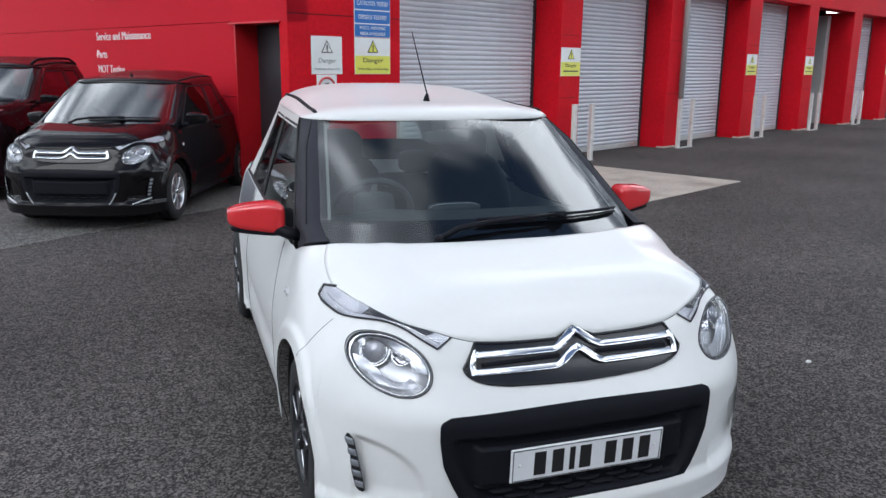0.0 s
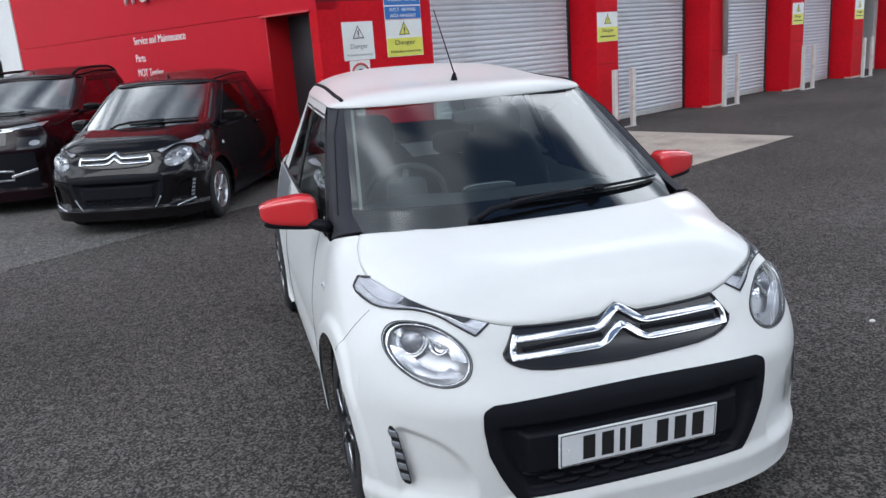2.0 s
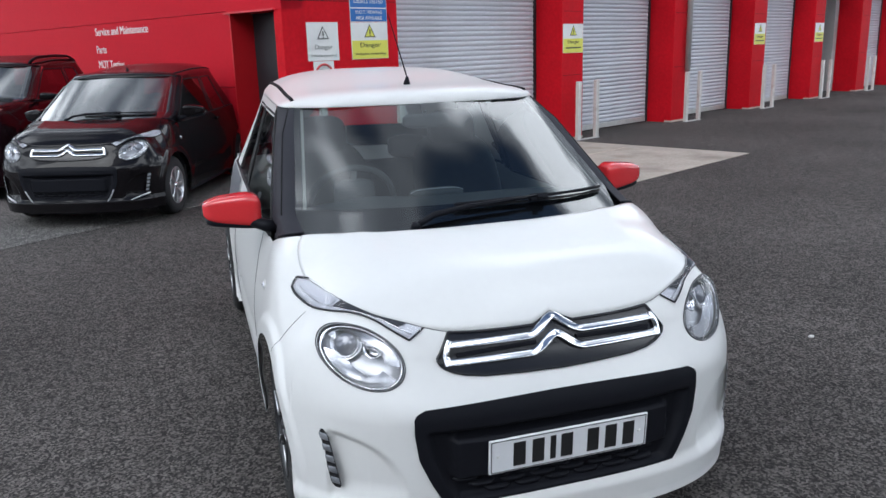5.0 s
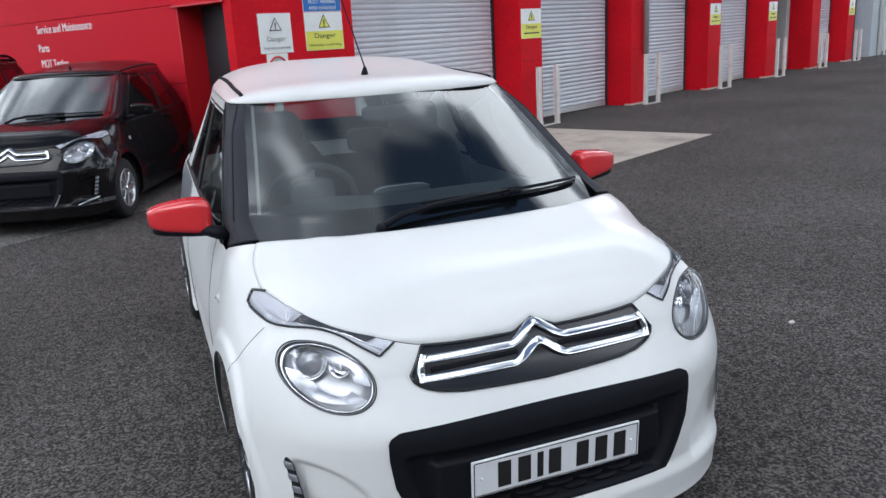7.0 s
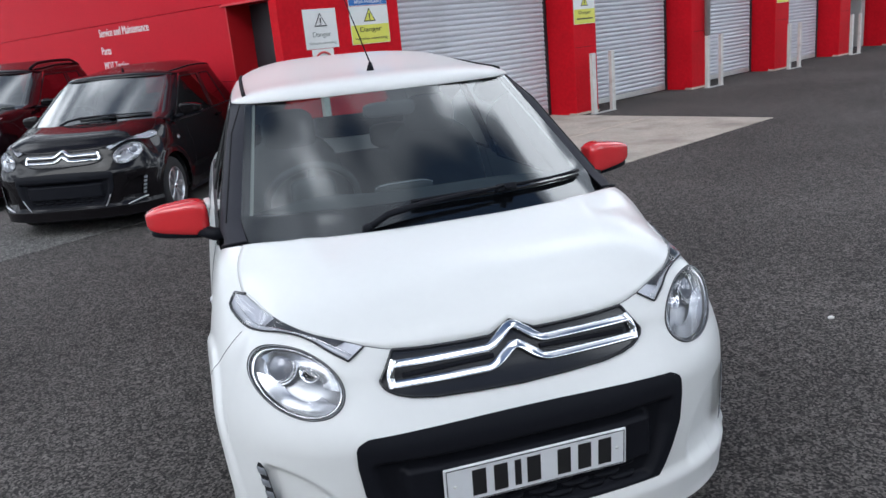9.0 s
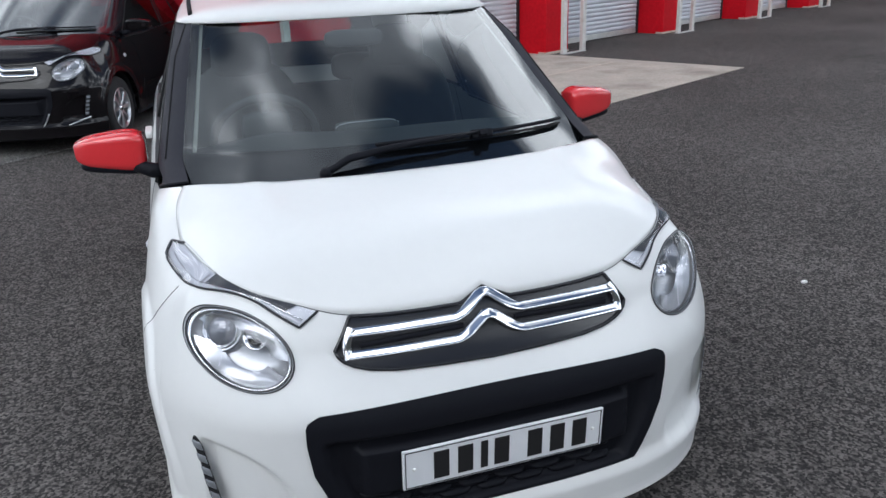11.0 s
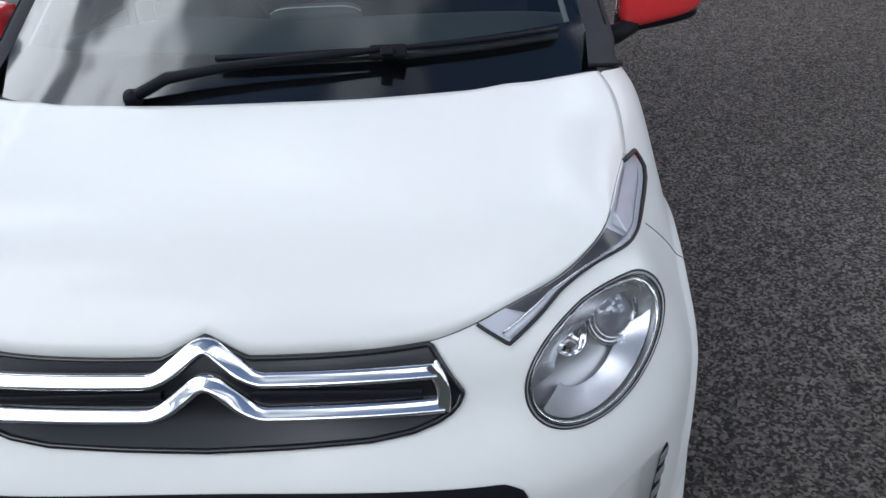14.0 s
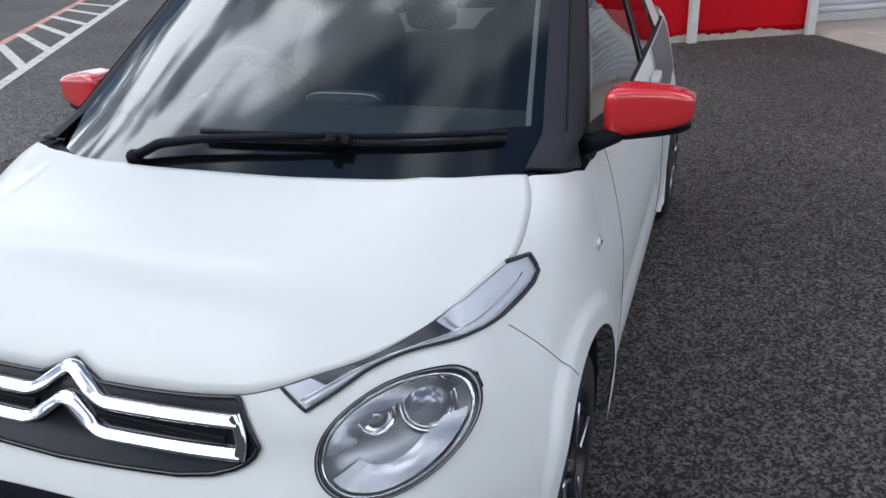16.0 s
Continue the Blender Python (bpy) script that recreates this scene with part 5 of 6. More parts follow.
    zt2 = np.linspace(0.30, 0.955, 20)
    kk = np.linspace(-1, 1, 50)[:, None] * math.pi / 2
    rr = bisect(lambda q: body_field(q * np.sin(kk), 3.05 + q * np.cos(kk), zt2[None] + 0 * q), np.zeros((50, 20)), np.full((50, 20), 1.3))
    sheet("tailgate", np.stack([rr * np.sin(kk), 3.05 + rr * np.cos(kk), zt2[None] + 0 * rr], -1), paint, car, "painted tailgate", flip=True)
    base = Vector((0.0, 1.645, float(roof_top(np.array(0.0), np.array(1.645))[2])))
    ae = tube("roof_aerial", [base - Vector((0, 0, 0.004)), base + Vector((0, -0.004, 0.014)), base + Vector((0, -0.012, 0.034))], [0.017, 0.013, 0.006], "black_plastic", car, "thin black whip aerial on the roof", 12)
    if wrap:
        tube("mast", [base + Vector((0, -0.012, 0.03)), base + Vector((-0.098, -0.09, 0.31))], [0.0032, 0.0018], "black_plastic", ae, "", 6)
    if tall:
        build_tall_front(car)
    else:
        build_grille(car)
        build_lower_grille(car, plate)
    xc = np.linspace(-0.654, 0.654, 61)
    yc = rear_y(np.minimum(np.abs(xc), REAR_X)) - 0.03
    C0 = on_top(xc, yc)
    C0[:, 2] -= 0.014
    C2 = screen_at(xc, screen_foot(xc) + 0.006) + np.array([0, 0.004, -0.002])
    C1 = C0 * 0.5 + C2 * 0.5
    sheet("screen_cowl", np.stack([C0, C1, C2], 1), "black_plastic", car, "black cowl below the windscreen", flip=True)
    build_wiper(car)
    build_interior(car)
    if tall:
        # the taller car's higher nose
        for ob in car.children_recursive:
            if ob.name.startswith("wheel") or (ob.parent and ob.parent.name.startswith("wheel")):
                continue
            co = np.array([v.co for v in ob.data.vertices])
            co[:, 2] += 0.12 * smooth01((co[:, 2] - 0.2) / 0.35) * smooth01((1.05 - co[:, 2]) / 0.3)
            ob.data.vertices.foreach_set("co", co.ravel())
            ob.data.update()
    car.matrix_world = pose_m @ Matrix.Diagonal((*size, 1))
    return car


# ---- the yard ----
TH = radians(26.7)
FO = Matrix.Translation((0.6, 7.75, 0)) @ Matrix.Rotation(TH, 4, "Z")      # along the bays: x; out from the wall: -y
S0 = -0.45                                                                 # the building's corner


def flat(name, pts, z, material, kind="structure", label="", category=""):
    bm = bmesh.new()
    bm.faces.new([bm.verts.new((x, y, z)) for x, y in pts])
    ob = part(name, bm, material)
    return tagged(ob, label, category, kind=kind)


ground = flat("ground", [(-900, -900), (900, -900), (900, 900), (-900, 900)], 0.0, "asphalt", label="dark grey coarse tarmac yard with pale chippings")


def slab(name, pts, h, material, label, m=None, kind="structure"):
    bm = bmesh.new()
    f = bm.faces.new([bm.verts.new((x, y, -0.02)) for x, y in pts])
    g = bmesh.ops.extrude_face_region(bm, geom=[f])
    bmesh.ops.translate(bm, vec=(0, 0, h + 0.02), verts=[v for v in g["geom"] if isinstance(v, bmesh.types.BMVert)])
    bmesh.ops.recalc_face_normals(bm, faces=bm.faces)
    ob = part(name, bm, material)
    if m is not None:
        ob.matrix_world = m
    return tagged(ob, label, kind=kind)


apron = slab("pavement_apron", [(1.30, 0.62), (1.30, -3.12), (4.95, -3.12), (4.80, 0.62)], 0.008, "concrete", "pale worn concrete apron before the first bay", FO)
for x0, x1, y0, y1 in ((1.75, 1.80, -1.25, 0.0), (1.80, 4.55, -1.40, -1.35), (1.62, 1.66, -2.6, -1.6)):
    boxed("worn_line", (x0, x1, y0, y1, 0.0, 0.0105), "pale_stone", apron, "pale worn line in the concrete")
slab("pavement_forecourt", [(-60, 0.0), (-5.0, -3.4), (-2.9, 5.2), (-1.5, 6.25), (-0.2, 7.4), (-0.2, 9.2), (-9.0, 26), (-60, 26)], 0.005, "old_asphalt", "paler worn tarmac of the customer parking")


# ---- workshop building ----
WALL_H, OPEN_H, REC = 6.2, 3.08, 0.55
PIERS = [(-0.45, 1.30), (4.80, 5.38), (8.30, 8.90), (11.68, 12.32), (15.08, 15.70), (18.35, 19.02), (21.60, 22.25)]
front = empty("wall_facade", FO, "red painted blockwork front with a row of workshop bays", "wall", kind="structure")
# lintel wall above the bays
bm = box(bmesh.new(), S0 + 0.003, 24.9, 0.0, 0.45, OPEN_H, WALL_H)
part("lintel_wall", bm, "red_block", front, "red wall above the bays")
for k, (a, b) in enumerate(PIERS):
    p = boxed("pier", (a, b, 0.0, 0.165 if k == 0 else REC + 0.25, 0.10 if k == 0 else 0.0, OPEN_H - 0.002), "red_block", front, "red painted block pier", 0.006)
    boxed("pier_foot", (a - 0.01, b + 0.01, -0.012, 0.16 if k == 0 else 0.14, -0.02, 0.10 if k == 0 else 0.035), "pale_stone", front, "worn pale foot of the pier", 0.008)
# ragged lower edge of the red paint on the corner pier, flaked off the pale foot
rnd = random.Random(41)
xs = np.linspace(PIERS[0][0] - 0.008, PIERS[0][1] + 0.008, 90)
lo, drop = [], 0.02
for _ in xs:
    drop = min(0.062, max(0.002, drop + rnd.uniform(-0.013, 0.013)))
    lo.append(0.104 - drop)
bm = bmesh.new()
top = [bm.verts.new((x, -0.0155, 0.107)) for x in xs]
bot = [bm.verts.new((x, -0.0155, z)) for x, z in zip(xs, lo)]
for i in range(len(xs) - 1):
    bm.faces.new((bot[i], bot[i + 1], top[i + 1], top[i]))
bmesh.ops.solidify(bm, geom=bm.faces[:], thickness=-0.004)
part("flaked_paint", bm, "red_block", front, "ragged edge of flaking red paint")
bays = [(1.30, 4.80), (5.38, 8.30), (8.90, 11.68), (12.32, 15.08), (15.70, 18.35), (19.02, 21.60), (22.25, 24.2)]
for k, (a, b) in enumerate(bays):
    if k == 4:
        rm = empty("open_bay", FO, "dark open workshop bay", "bay", kind="structure")
        # floor, walls and roof hold the bay's inner shade in their colour
        boxed("bay_floor", (a, b, REC, 7.0, -0.02, 0.006), "bay_shade_black", rm)
        boxed("bay_back", (a - 0.1, b + 0.1, 7.0, 7.1, 0, 3.4), "bay_shade_black", rm)
        boxed("bay_side", (a - 0.1, a, REC + 0.26, 7.0, 0, 3.4), "bay_shade_black", rm)
        boxed("bay_side", (b, b + 0.1, REC + 0.26, 7.0, 0, 3.4), "bay_shade_black", rm)
        boxed("bay_roof", (a - 0.1, b + 0.1, 0.46, 7.1, 3.4, 3.5), "bay_shade_black", rm)
        boxed("open_leaf", (b - 0.30, b - 0.05, REC + 0.05, REC + 1.4, 0.02, 3.0), "pipe", rm, "open grey door leaf", 0.01)
        continue
    sh = empty("roller_shutter", FO, "closed grey steel roller shutter with curved slats", "roller shutter", group="roller shutters of the bays")
    zz = np.linspace(0, 1, 7)
    n = 41
    prof = np.stack([-0.021 * np.sin(np.pi * zz) ** 0.7, zz], -1)
    P = np.array([[(x, REC + d, 0.10 + 0.0727 * t) for d, t in prof] for x in (a, b)])
    me = grid_mesh("slat", P)
    me.materials.append(M["shutter"])
    me.polygons.foreach_set("use_smooth", [True] * len(me.polygons))
    for r in range(n):
        ob = new("slat", me)
        ob.parent = sh
        ob.matrix_basis = pose(0, 0, 0.0727 * r)
    boxed("bottom_rail", (a, b, REC - 0.02, REC + 0.03, 0.012, 0.10), "galv", sh, "grey bottom rail", 0.005)
    for x0, x1 in ((a, a + 0.06), (b - 0.06, b)):
        boxed("guide_rail", (x0, x1, REC - 0.035, REC + 0.04, 0.0, OPEN_H), "dark_door", sh, "dark guide rail", 0.004)
boxed("bay_backing", (1.35, 15.05, REC + 0.05, REC + 0.07, 0.0, OPEN_H + 0.2), "bay_shade_black", front)
boxed("bay_backing", (19.0, 24.2, REC + 0.05, REC + 0.07, 0.0, OPEN_H + 0.2), "bay_shade_black", front)
boxed("pier_return", (1.0, 1.30, 0.166, REC + 0.25, 0.0, OPEN_H - 0.002), "red_block", front)
# joints cut in the corner pier and piers
for z in (1.10, 2.13):
    boxed("panel_joint", (S0, 1.28, -0.003, 0.004, z - 0.004, z + 0.004), "seam", front)
for a, b in PIERS[1:]:
    for z in (1.05, 2.05):
        boxed("panel_joint", (a + 0.05, b - 0.08, -0.002, 0.004, z - 0.003, z + 0.003), "seam", front)

# side wall with the lettering: runs back from the corner
side = empty("wall_side", FO @ pose(S0, 0, 0, 0, 0, 90), "red clad side wall with white lettering", "wall", kind="structure")   # x: back along the wall; -y: to the right of it
DOOR1, WALL_L = 1.16, 11.48
# local: x along the wall away from the corner, y outward (towards the car park)
boxed("cladding", (DOOR1, WALL_L, -0.30, 0.0, 1.144, 2.056), "red_clad", side, "glossy red wall panel")
boxed("cladding", (DOOR1, WALL_L, -0.30, 0.0, 0.0, 1.136), "red_clad", side, "glossy red wall panel")
boxed("cladding", (DOOR1 + 0.06, WALL_L, -0.30, 0.0, 2.064, 3.25 - 0.004), "red_clad", side, "glossy red wall panel")
boxed("cladding", (0.004, WALL_L, -0.30, -0.001, 3.25, WALL_H), "red_clad", side, "glossy red wall panel")
boxed("lintel", (0.0, DOOR1 + 0.058, -0.30, 0.004, 2.03, 3.246), "red_clad", side, "red panel over the door")
boxed("door_canopy", (0.12, DOOR1 + 0.08, 0.005, 0.028, 2.024, 2.048), "red_panel", side, "thin red ledge over the door", 0.004)
boxed("wall_core", (1.2, WALL_L, -0.34, -0.302, 0.0, WALL_H), "red_panel", side)
boxed("door_jamb", (DOOR1 - 0.03, DOOR1 - 0.001, -0.45, -0.002, 0.0, 2.028), "red_panel", side, "dark red door reveal")
boxed("door_soffit", (0.17, DOOR1, -0.45, -0.302, 2.03, 2.16), "red_panel", side)
door = boxed("door_1", (0.17, DOOR1 - 0.032, -0.38, -0.32, 0.01, 2.028), "dark_door", None, "", 0.004)
tagged(door, "plain dark grey door set back in the wall", "door", kind="structure")
door.matrix_world = side.matrix_world
tube("door_handle", [(0.30, -0.32, 1.00), (0.30, -0.27, 1.00), (0.42, -0.27, 1.00)], 0.010, "galv", door, "steel lever handle")
TX = lambda d, z: Matrix(((-1, 0, 0, d), (0, 0, 1, 0.004), (0, 1, 0, z), (0, 0, 0, 1)))


def split_letters(whole, root, material):
    """Each letter of a text mesh as a part of its own under root."""
    me = whole.data
    near = {v: set() for v in range(len(me.vertices))}
    for e in me.edges:
        near[e.vertices[0]].add(e.vertices[1])
        near[e.vertices[1]].add(e.vertices[0])
    islands, seen = [], set()
    for v in range(len(me.vertices)):
        if v in seen:
            continue
        todo, isle = [v], set()
        while todo:
            q = todo.pop()
            if q not in isle:
                isle.add(q)
                todo.extend(near[q] - isle)
        seen |= isle
        xs = [me.vertices[q].co.x for q in isle]
        islands.append([min(xs), max(xs), isle])
    islands.sort(key=lambda k: k[0] + k[1])
    letters = []
    for lo, hi, isle in islands:
        if letters and lo > letters[-1][0] - 0.002 and hi < letters[-1][1] + 0.002 or letters and letters[-1][0] > lo - 0.002 and letters[-1][1] < hi + 0.002:
            letters[-1] = [min(lo, letters[-1][0]), max(hi, letters[-1][1]), letters[-1][2] | isle]
        else:
            letters.append([lo, hi, isle])
    for lo, hi, isle in letters:
        ids = sorted(isle)
        back = {q: i for i, q in enumerate(ids)}
        one = bpy.data.meshes.new("letter")
        one.from_pydata([me.vertices[q].co for q in ids], [], [[back[q] for q in p.vertices] for p in me.polygons if p.vertices[0] in isle])
        one.update()
        link("letter", one, material, root, "", False)
    bpy.data.objects.remove(whole)


def wall_text(name, body, d_left, z, height, width, material, label, depth=0.003, out=0.0):
    whole = text("letter", body, height / 0.70, material, None, TX(d_left, z) @ Matrix.Translation((0, 0, out)), "", depth, width, "LEFT")
    root = empty(name, side.matrix_world, label, "lettering")
    split_letters(whole, root, material)
    return root


wall_text("wall_lettering", "Service and Maintenance", 5.27, 1.885, 0.118, 1.87, "sign_white", "white wall lettering reading Service and Maintenance")
wall_text("wall_lettering", "Parts", 5.30, 1.615, 0.118, 0.37, "sign_white", "white wall lettering reading Parts")
wall_text("wall_lettering", "MOT Testing", 5.29, 1.385, 0.118, 0.95, "sign_white", "white wall lettering reading MOT Testing")
wall_text("wall_lettering", "WORKSHOP", 5.36, 2.50, 0.46, 3.3, "galv", "large raised metal lettering reading WORKSHOP", 0.02, 0.05)


# ---- signs on the piers ----
def sign(s0, s1, z0, z1, bands, lines, label, tri=None):
    ob = boxed("wall_sign", (s0, s1, -0.010, -0.004, z0, z1), "sign_white", None, "", 0.001)
    ob.matrix_world = FO
    tagged(ob, label, "sign", "safety signs")
    for a, b, mt in bands:
        boxed("colour_field", (s0 + 0.006, s1 - 0.006, -0.0125, -0.0095, a, b), mt, ob)
    for body, zc, h, wd, mt in lines:
        if body:
            split_letters(text("words", body, h / 0.70, mt, None, Matrix(((1, 0, 0, (s0 + s1) / 2), (0, 0, -1, -0.0145), (0, 1, 0, zc), (0, 0, 0, 1))), "", 0.001, wd), ob, mt)
        else:
            boxed("word_bar", ((s0 + s1) / 2 - wd / 2, (s0 + s1) / 2 + wd / 2, -0.0145, -0.012, zc, zc + h), mt, ob)
    if tri:
        zc, r, fill = tri
        for rr, mt, y in ((r, "sign_black", -0.0145), (r * 0.80, fill, -0.0158)):
            bm = bmesh.new()
            vs = [bm.verts.new(((s0 + s1) / 2 + rr * math.cos(k), y, zc + rr * math.sin(k))) for k in (math.pi / 2, math.pi * 7 / 6, -math.pi / 6)]
            f = bm.faces.new(vs)
            g = bmesh.ops.extrude_face_region(bm, geom=[f])
            bmesh.ops.translate(bm, vec=(0, 0.002, 0), verts=[v for v in g["geom"] if isinstance(v, bmesh.types.BMVert)])
            bmesh.ops.recalc_face_normals(bm, faces=bm.faces)
            part("warning_triangle", bm, mt, ob)
        boxed("exclamation_mark", ((s0 + s1) / 2 - r * 0.08, (s0 + s1) / 2 + r * 0.08, -0.0185, -0.016, zc - r * 0.12, zc + r * 0.42), "sign_black", ob)
        boxed("exclamation_dot", ((s0 + s1) / 2 - r * 0.08, (s0 + s1) / 2 + r * 0.08, -0.0185, -0.016, zc - r * 0.34, zc - r * 0.20), "sign_black", ob)
    return ob


sign(-0.13, 0.33, 1.44, 1.885, [], [("Danger", 1.575, 0.055, 0.26, "sign_grey"), ("Vehicles reversing", 1.49, 0.028, 0.38, "sign_grey")], "faded white danger sign, vehicles reversing", (1.74, 0.10, "sign_white"))
sign(0.53, 1.12, 1.44, 1.885, [(1.445, 1.665, "sign_yellow")], [("Danger", 1.585, 0.055, 0.33, "sign_black"), ("Vehicles reversing", 1.49, 0.030, 0.5, "sign_black")], "white and yellow danger sign, vehicles reversing", (1.755, 0.105, "sign_yellow"))
sign(0.53, 1.12, 1.89, 3.05, [(1.895, 2.045, "sign_blue"), (2.06, 2.21, "sign_blue"), (2.225, 2.375, "sign_blue"), (2.39, 3.04, "sign_blue")],
     [("M.O.T. VIEWING", 1.985, 0.040, 0.42, "sign_white"), ("AREA AVAILABLE", 1.915, 0.040, 0.42, "sign_white"), ("DIESELS TESTED", 2.11, 0.050, 0.46, "sign_white"), ("CATALYSTS TESTED", 2.275, 0.050, 0.5, "sign_white"), ("", 2.43, 0.03, 0.4, "sign_white"), ("", 2.50, 0.03, 0.36, "sign_white"), ("", 2.60, 0.30, 0.26, "sign_white")], "tall blue and white testing station board")
five = sign(-0.06, 0.24, 1.10, 1.435, [], [("5", 1.20, 0.14, 0.085, "sign_black")], "white speed limit sign with a red ring and a 5")
k = np.linspace(0, 2 * math.pi, 33)
tube("red_ring", [(0.09 + 0.125 * math.cos(a), -0.012, 1.272 + 0.125 * math.sin(a)) for a in k], 0.014, "sign_red", five, "", 6, False)
for i in (1, 3, 4, 6):
    a, b = PIERS[i]
    c = (a + b) / 2
    sign(c - 0.27, c + 0.27, 1.40, 1.855, [(1.405, 1.625, "sign_yellow")], [("Danger", 1.55, 0.05, 0.30, "sign_black"), ("", 1.47, 0.02, 0.4, "sign_black")], "white and yellow danger sign on a bay pier", (1.725, 0.105, "sign_yellow"))

# ---- guard hoops, downpipe ----


def guard(s, d0=-0.42, d1=0.05, top=0.95):
    m = FO @ pose(s, d0, 0)
    g = empty("bay_guard", m, "pale painted steel guard posts on a foot plate", "guard post", "guard posts at the bays")
    for x in (0.0, 0.50):
        boxed("post", (x - 0.045, x + 0.045, -0.03, 0.03, 0.012, top), "post_paint", g, "", 0.006)
    boxed("foot_plate", (-0.05, 0.55, -0.045, 0.045, -0.01, 0.012), "pipe", g, "", 0.003)


for a, b in PIERS[1:]:
    guard(b - 0.37, -0.19)
for s in (0.0, 1.25):
    m = FO @ pose(s, -0.06, 0)
    g = empty("guard_post", m, "pale painted steel guard post at the corner pier", "guard post", "guard posts at the bays")
    boxed("post", (-0.045, 0.045, -0.03, 0.03, -0.01, 0.95), "post_paint", g, "", 0.006)
dp = tube("downpipe", [(0, 0, 0.95), (0, 0, WALL_H - 0.4)], 0.055, "pipe", None, "")
dp.matrix_world = FO @ pose(8.74, -0.075, 0)
tagged(dp, "grey rainwater downpipe on the pier", "pipe", kind="structure")

# ---- grey building beyond the bays ----
gb = empty("grey_building", FO, "pale grey building beyond the workshop", "building")
boxed("end_wall", (24.2, 25.7, 0.0, 1.0, 0.0, WALL_H), "grey_wall", gb, "grey end wall")
boxed("wall", (25.71, 60.0, 0.6, 1.2, 2.35, 7.5), "pale_grey", gb, "pale grey wall")
for k in range(9):
    s = 25.71 + 2.55 * k
    boxed("wall_pier", (s, s + 0.8, 0.6, 1.2, 0.0, 2.348), "pale_grey", gb, "pale grey pier")
    boxed("doorway", (s + 0.802, s + 2.548, 1.0, 1.1, 0.0, 2.346), "pipe", gb, "grey recessed doorway")
boxed("pipe_run", (25.0, 25.12, -0.10, -0.02, 0.0, 3.4), "pipe", gb, "grey pipe", 0.02)
guard(25.2, -0.2)

# ---- unseen wall added behind the view to darken low reflections ----
yard = boxed("wall_yard", (-40, 45, -16.3, -16.0, 0.0, 6.5), "dark_backdrop", None, "")
tagged(yard, "unseen plain dark wall added behind the view to darken low reflections", "wall", kind="structure")

# ---- showroom beyond the side wall ----
sr = empty("showroom", side.matrix_world, "white and glass showroom front", "building")
boxed("white_column", (WALL_L + 0.01, WALL_L + 1.50, -0.30, 0.03, 0.0, WALL_H), "white_wall", sr, "smooth white cladding column", 0.004)
boxed("glass_pane", (WALL_L + 1.55, WALL_L + 3.4, -0.2, -0.19, 0.0, 5.5), "shop_glass", sr, "tall shop window")
boxed("glass_pane", (WALL_L + 3.5, WALL_L + 9.0, -0.2, -0.19, 0.0, 5.5), "shop_glass", sr, "tall shop window")
for x in (WALL_L + 1.52, WALL_L + 3.42, WALL_L + 6.1):
    boxed("mullion", (x, x + 0.08, -0.25, -0.12, 0.0, 5.5), "pale_grey", sr, "", 0.004)
boxed("transom", (WALL_L + 1.55, WALL_L + 9, -0.24, -0.13, 1.9, 1.98), "pale_grey", sr)
boxed("roof_band", (WALL_L + 1.51, WALL_L + 9.2, -0.4, 0.05, 5.5, 6.6), "white_wall", sr)
# inner wall that carries the panes' tree reflection in its colour
boxed("back_wall", (WALL_L + 1.51, WALL_L + 9.2, -6.0, -5.9, 0.0, 5.5), "shop_tree_reflection", sr)
board = boxed("banner_board", (WALL_L + 2.75, WALL_L + 4.7, 0.2, 0.26, 0.05, 2.5), "white_wall", None, "", 0.004)
board.matrix_world = side.matrix_world
tagged(board, "white board with grey chevron marks by the showroom", "sign")
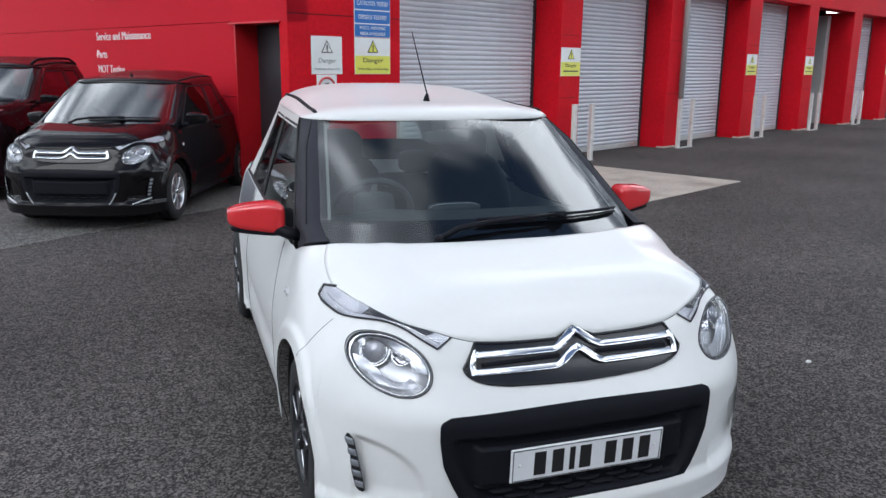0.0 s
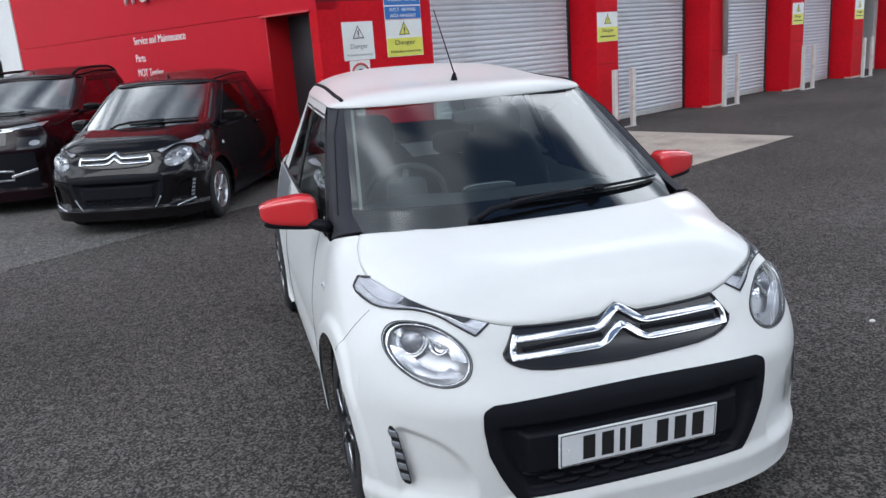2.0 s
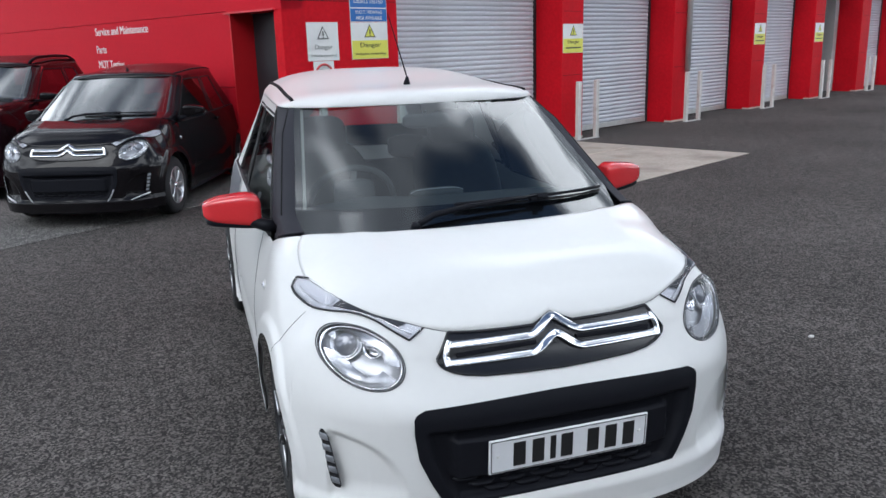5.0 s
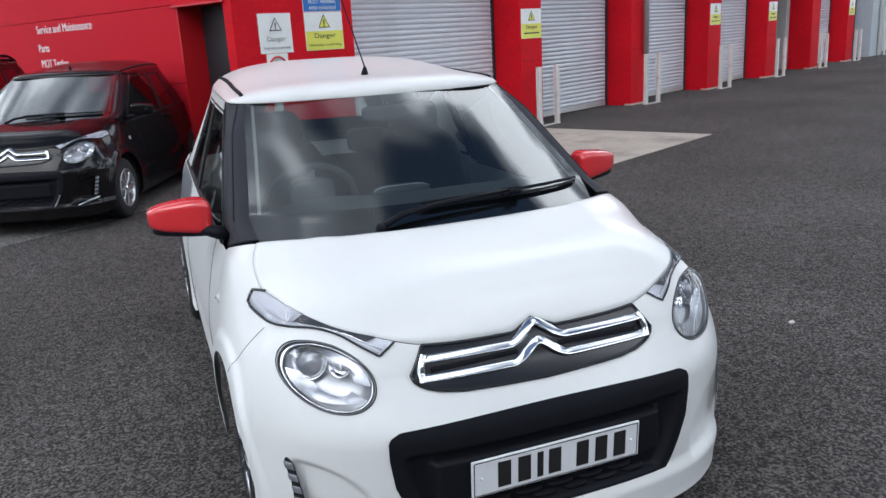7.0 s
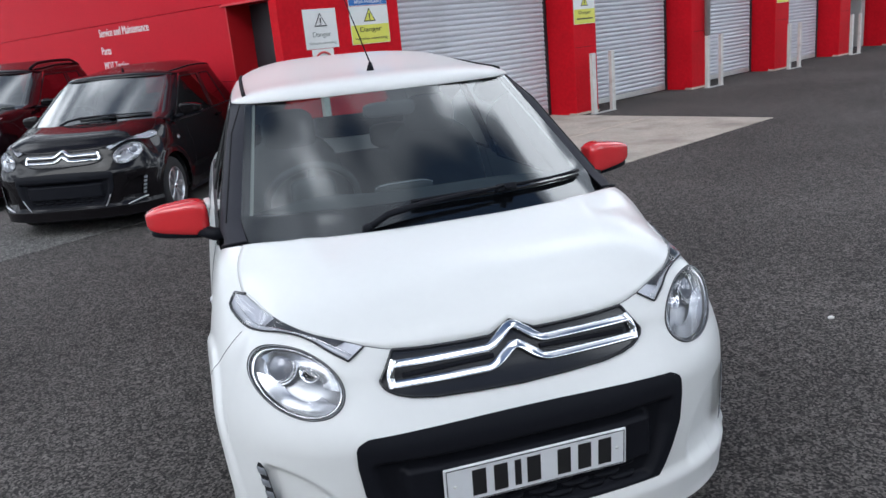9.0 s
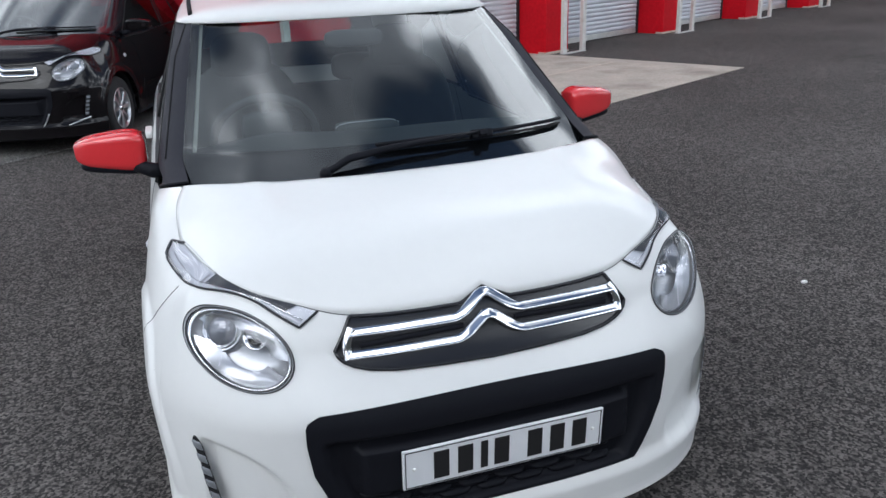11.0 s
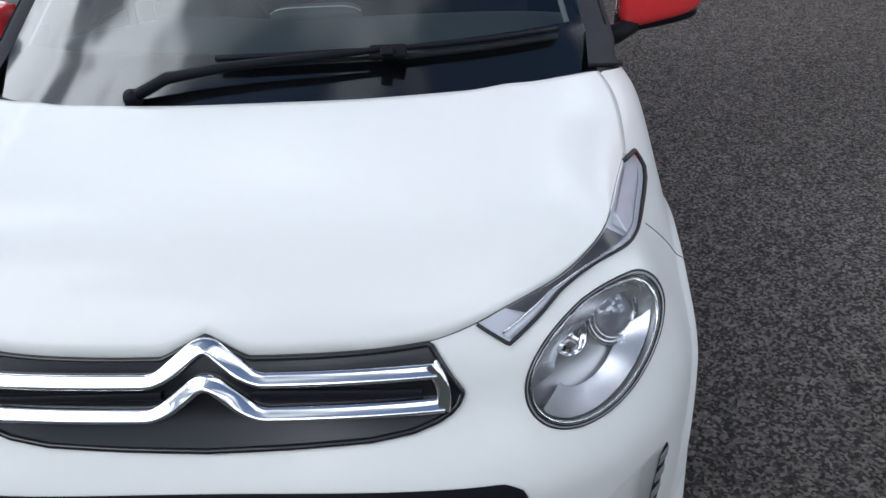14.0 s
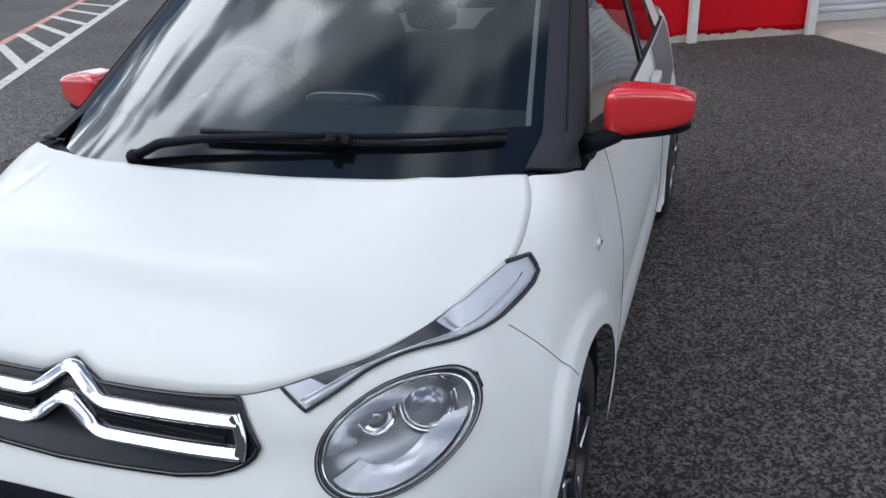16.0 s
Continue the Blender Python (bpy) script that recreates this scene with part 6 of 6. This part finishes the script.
for zz in (1.95, 1.72):
    for sx in (-1, 1):
        boxed("chevron_mark", (-0.02, 0.34, 0.262, 0.27, -0.045, 0.045), "lamp_grey", board, m=Matrix.Translation((WALL_L + 3.7, 0, zz)) @ Matrix.Rotation(radians(30 if sx > 0 else 150), 4, "Y") @ Matrix.Translation((0, 0, 0)))

# ---- painted markings behind the car ----
mk = flat("hatch_marking", [(-5.05, 4.0), (-4.90, 4.0), (-10.2, 12.95), (-10.35, 12.95)], 0.0095, "line_paint", "structure", "worn white hatched parking marking")
for x0, x1, n in ((-7.6, -13.0, 2),):
    bm = bmesh.new()
    bm.faces.new([bm.verts.new(p) for p in ((-7.35, 6.3, 0.0095), (-7.20, 6.3, 0.0095), (-11.6, 13.7, 0.0095), (-11.75, 13.7, 0.0095))])
    part("edge_line", bm, "pink_paint", mk)
for k in range(9):
    t = 0.08 + k * 0.105
    a, b = Vector((-4.97 - 5.3 * t, 4.0 + 8.95 * t, 0.0115)), Vector((-7.27 - 4.4 * (t - 0.10), 6.3 + 7.4 * (t - 0.10), 0.0115))
    d = (b - a).normalized()
    n = Vector((-d.y, d.x, 0)) * 0.055
    bm = bmesh.new()
    bm.faces.new([bm.verts.new(p) for p in (a + n, b + n, b - n, a - n)])
    part("hatch_bar", bm, "line_paint", mk)

# ---- a pale stone on the tarmac ----
stone = superblob("stone", (2.08, 1.25, 0.006), (0.016, 0.011, 0.008), "sign_white", None, "", n=12, e=0.8)
tagged(stone, "small pale stone lying on the tarmac", "stone")

# ---- cars ----
build_hatchback("small white hatchback with red mirrors and dark screen pillars", "white_paint", Matrix.Identity(4))
build_hatchback("small glossy black hatchback with silver wheels parked by the red wall", "black_paint", pose(-2.071, 6.075, 0.005, 0, 0, -19.8), "black_paint", "cover", False, False)
build_hatchback("dark plum compact sport utility car with black roof rails", "plum_paint", pose(-3.75, 8.12, 0.005, 0, 0, -16.0), "black_paint", "cover", False, False, name="sport_utility_car", tall=True, size=(1.09, 1.06, 1.10))
build_hatchback("pale blue hatchback beyond the dark cars", "pale_paint", pose(-5.8, 10.6, 0.005, 0, 0, -16.0), "pale_paint", "cover", False, False, size=(1.03, 1.0, 1.10))
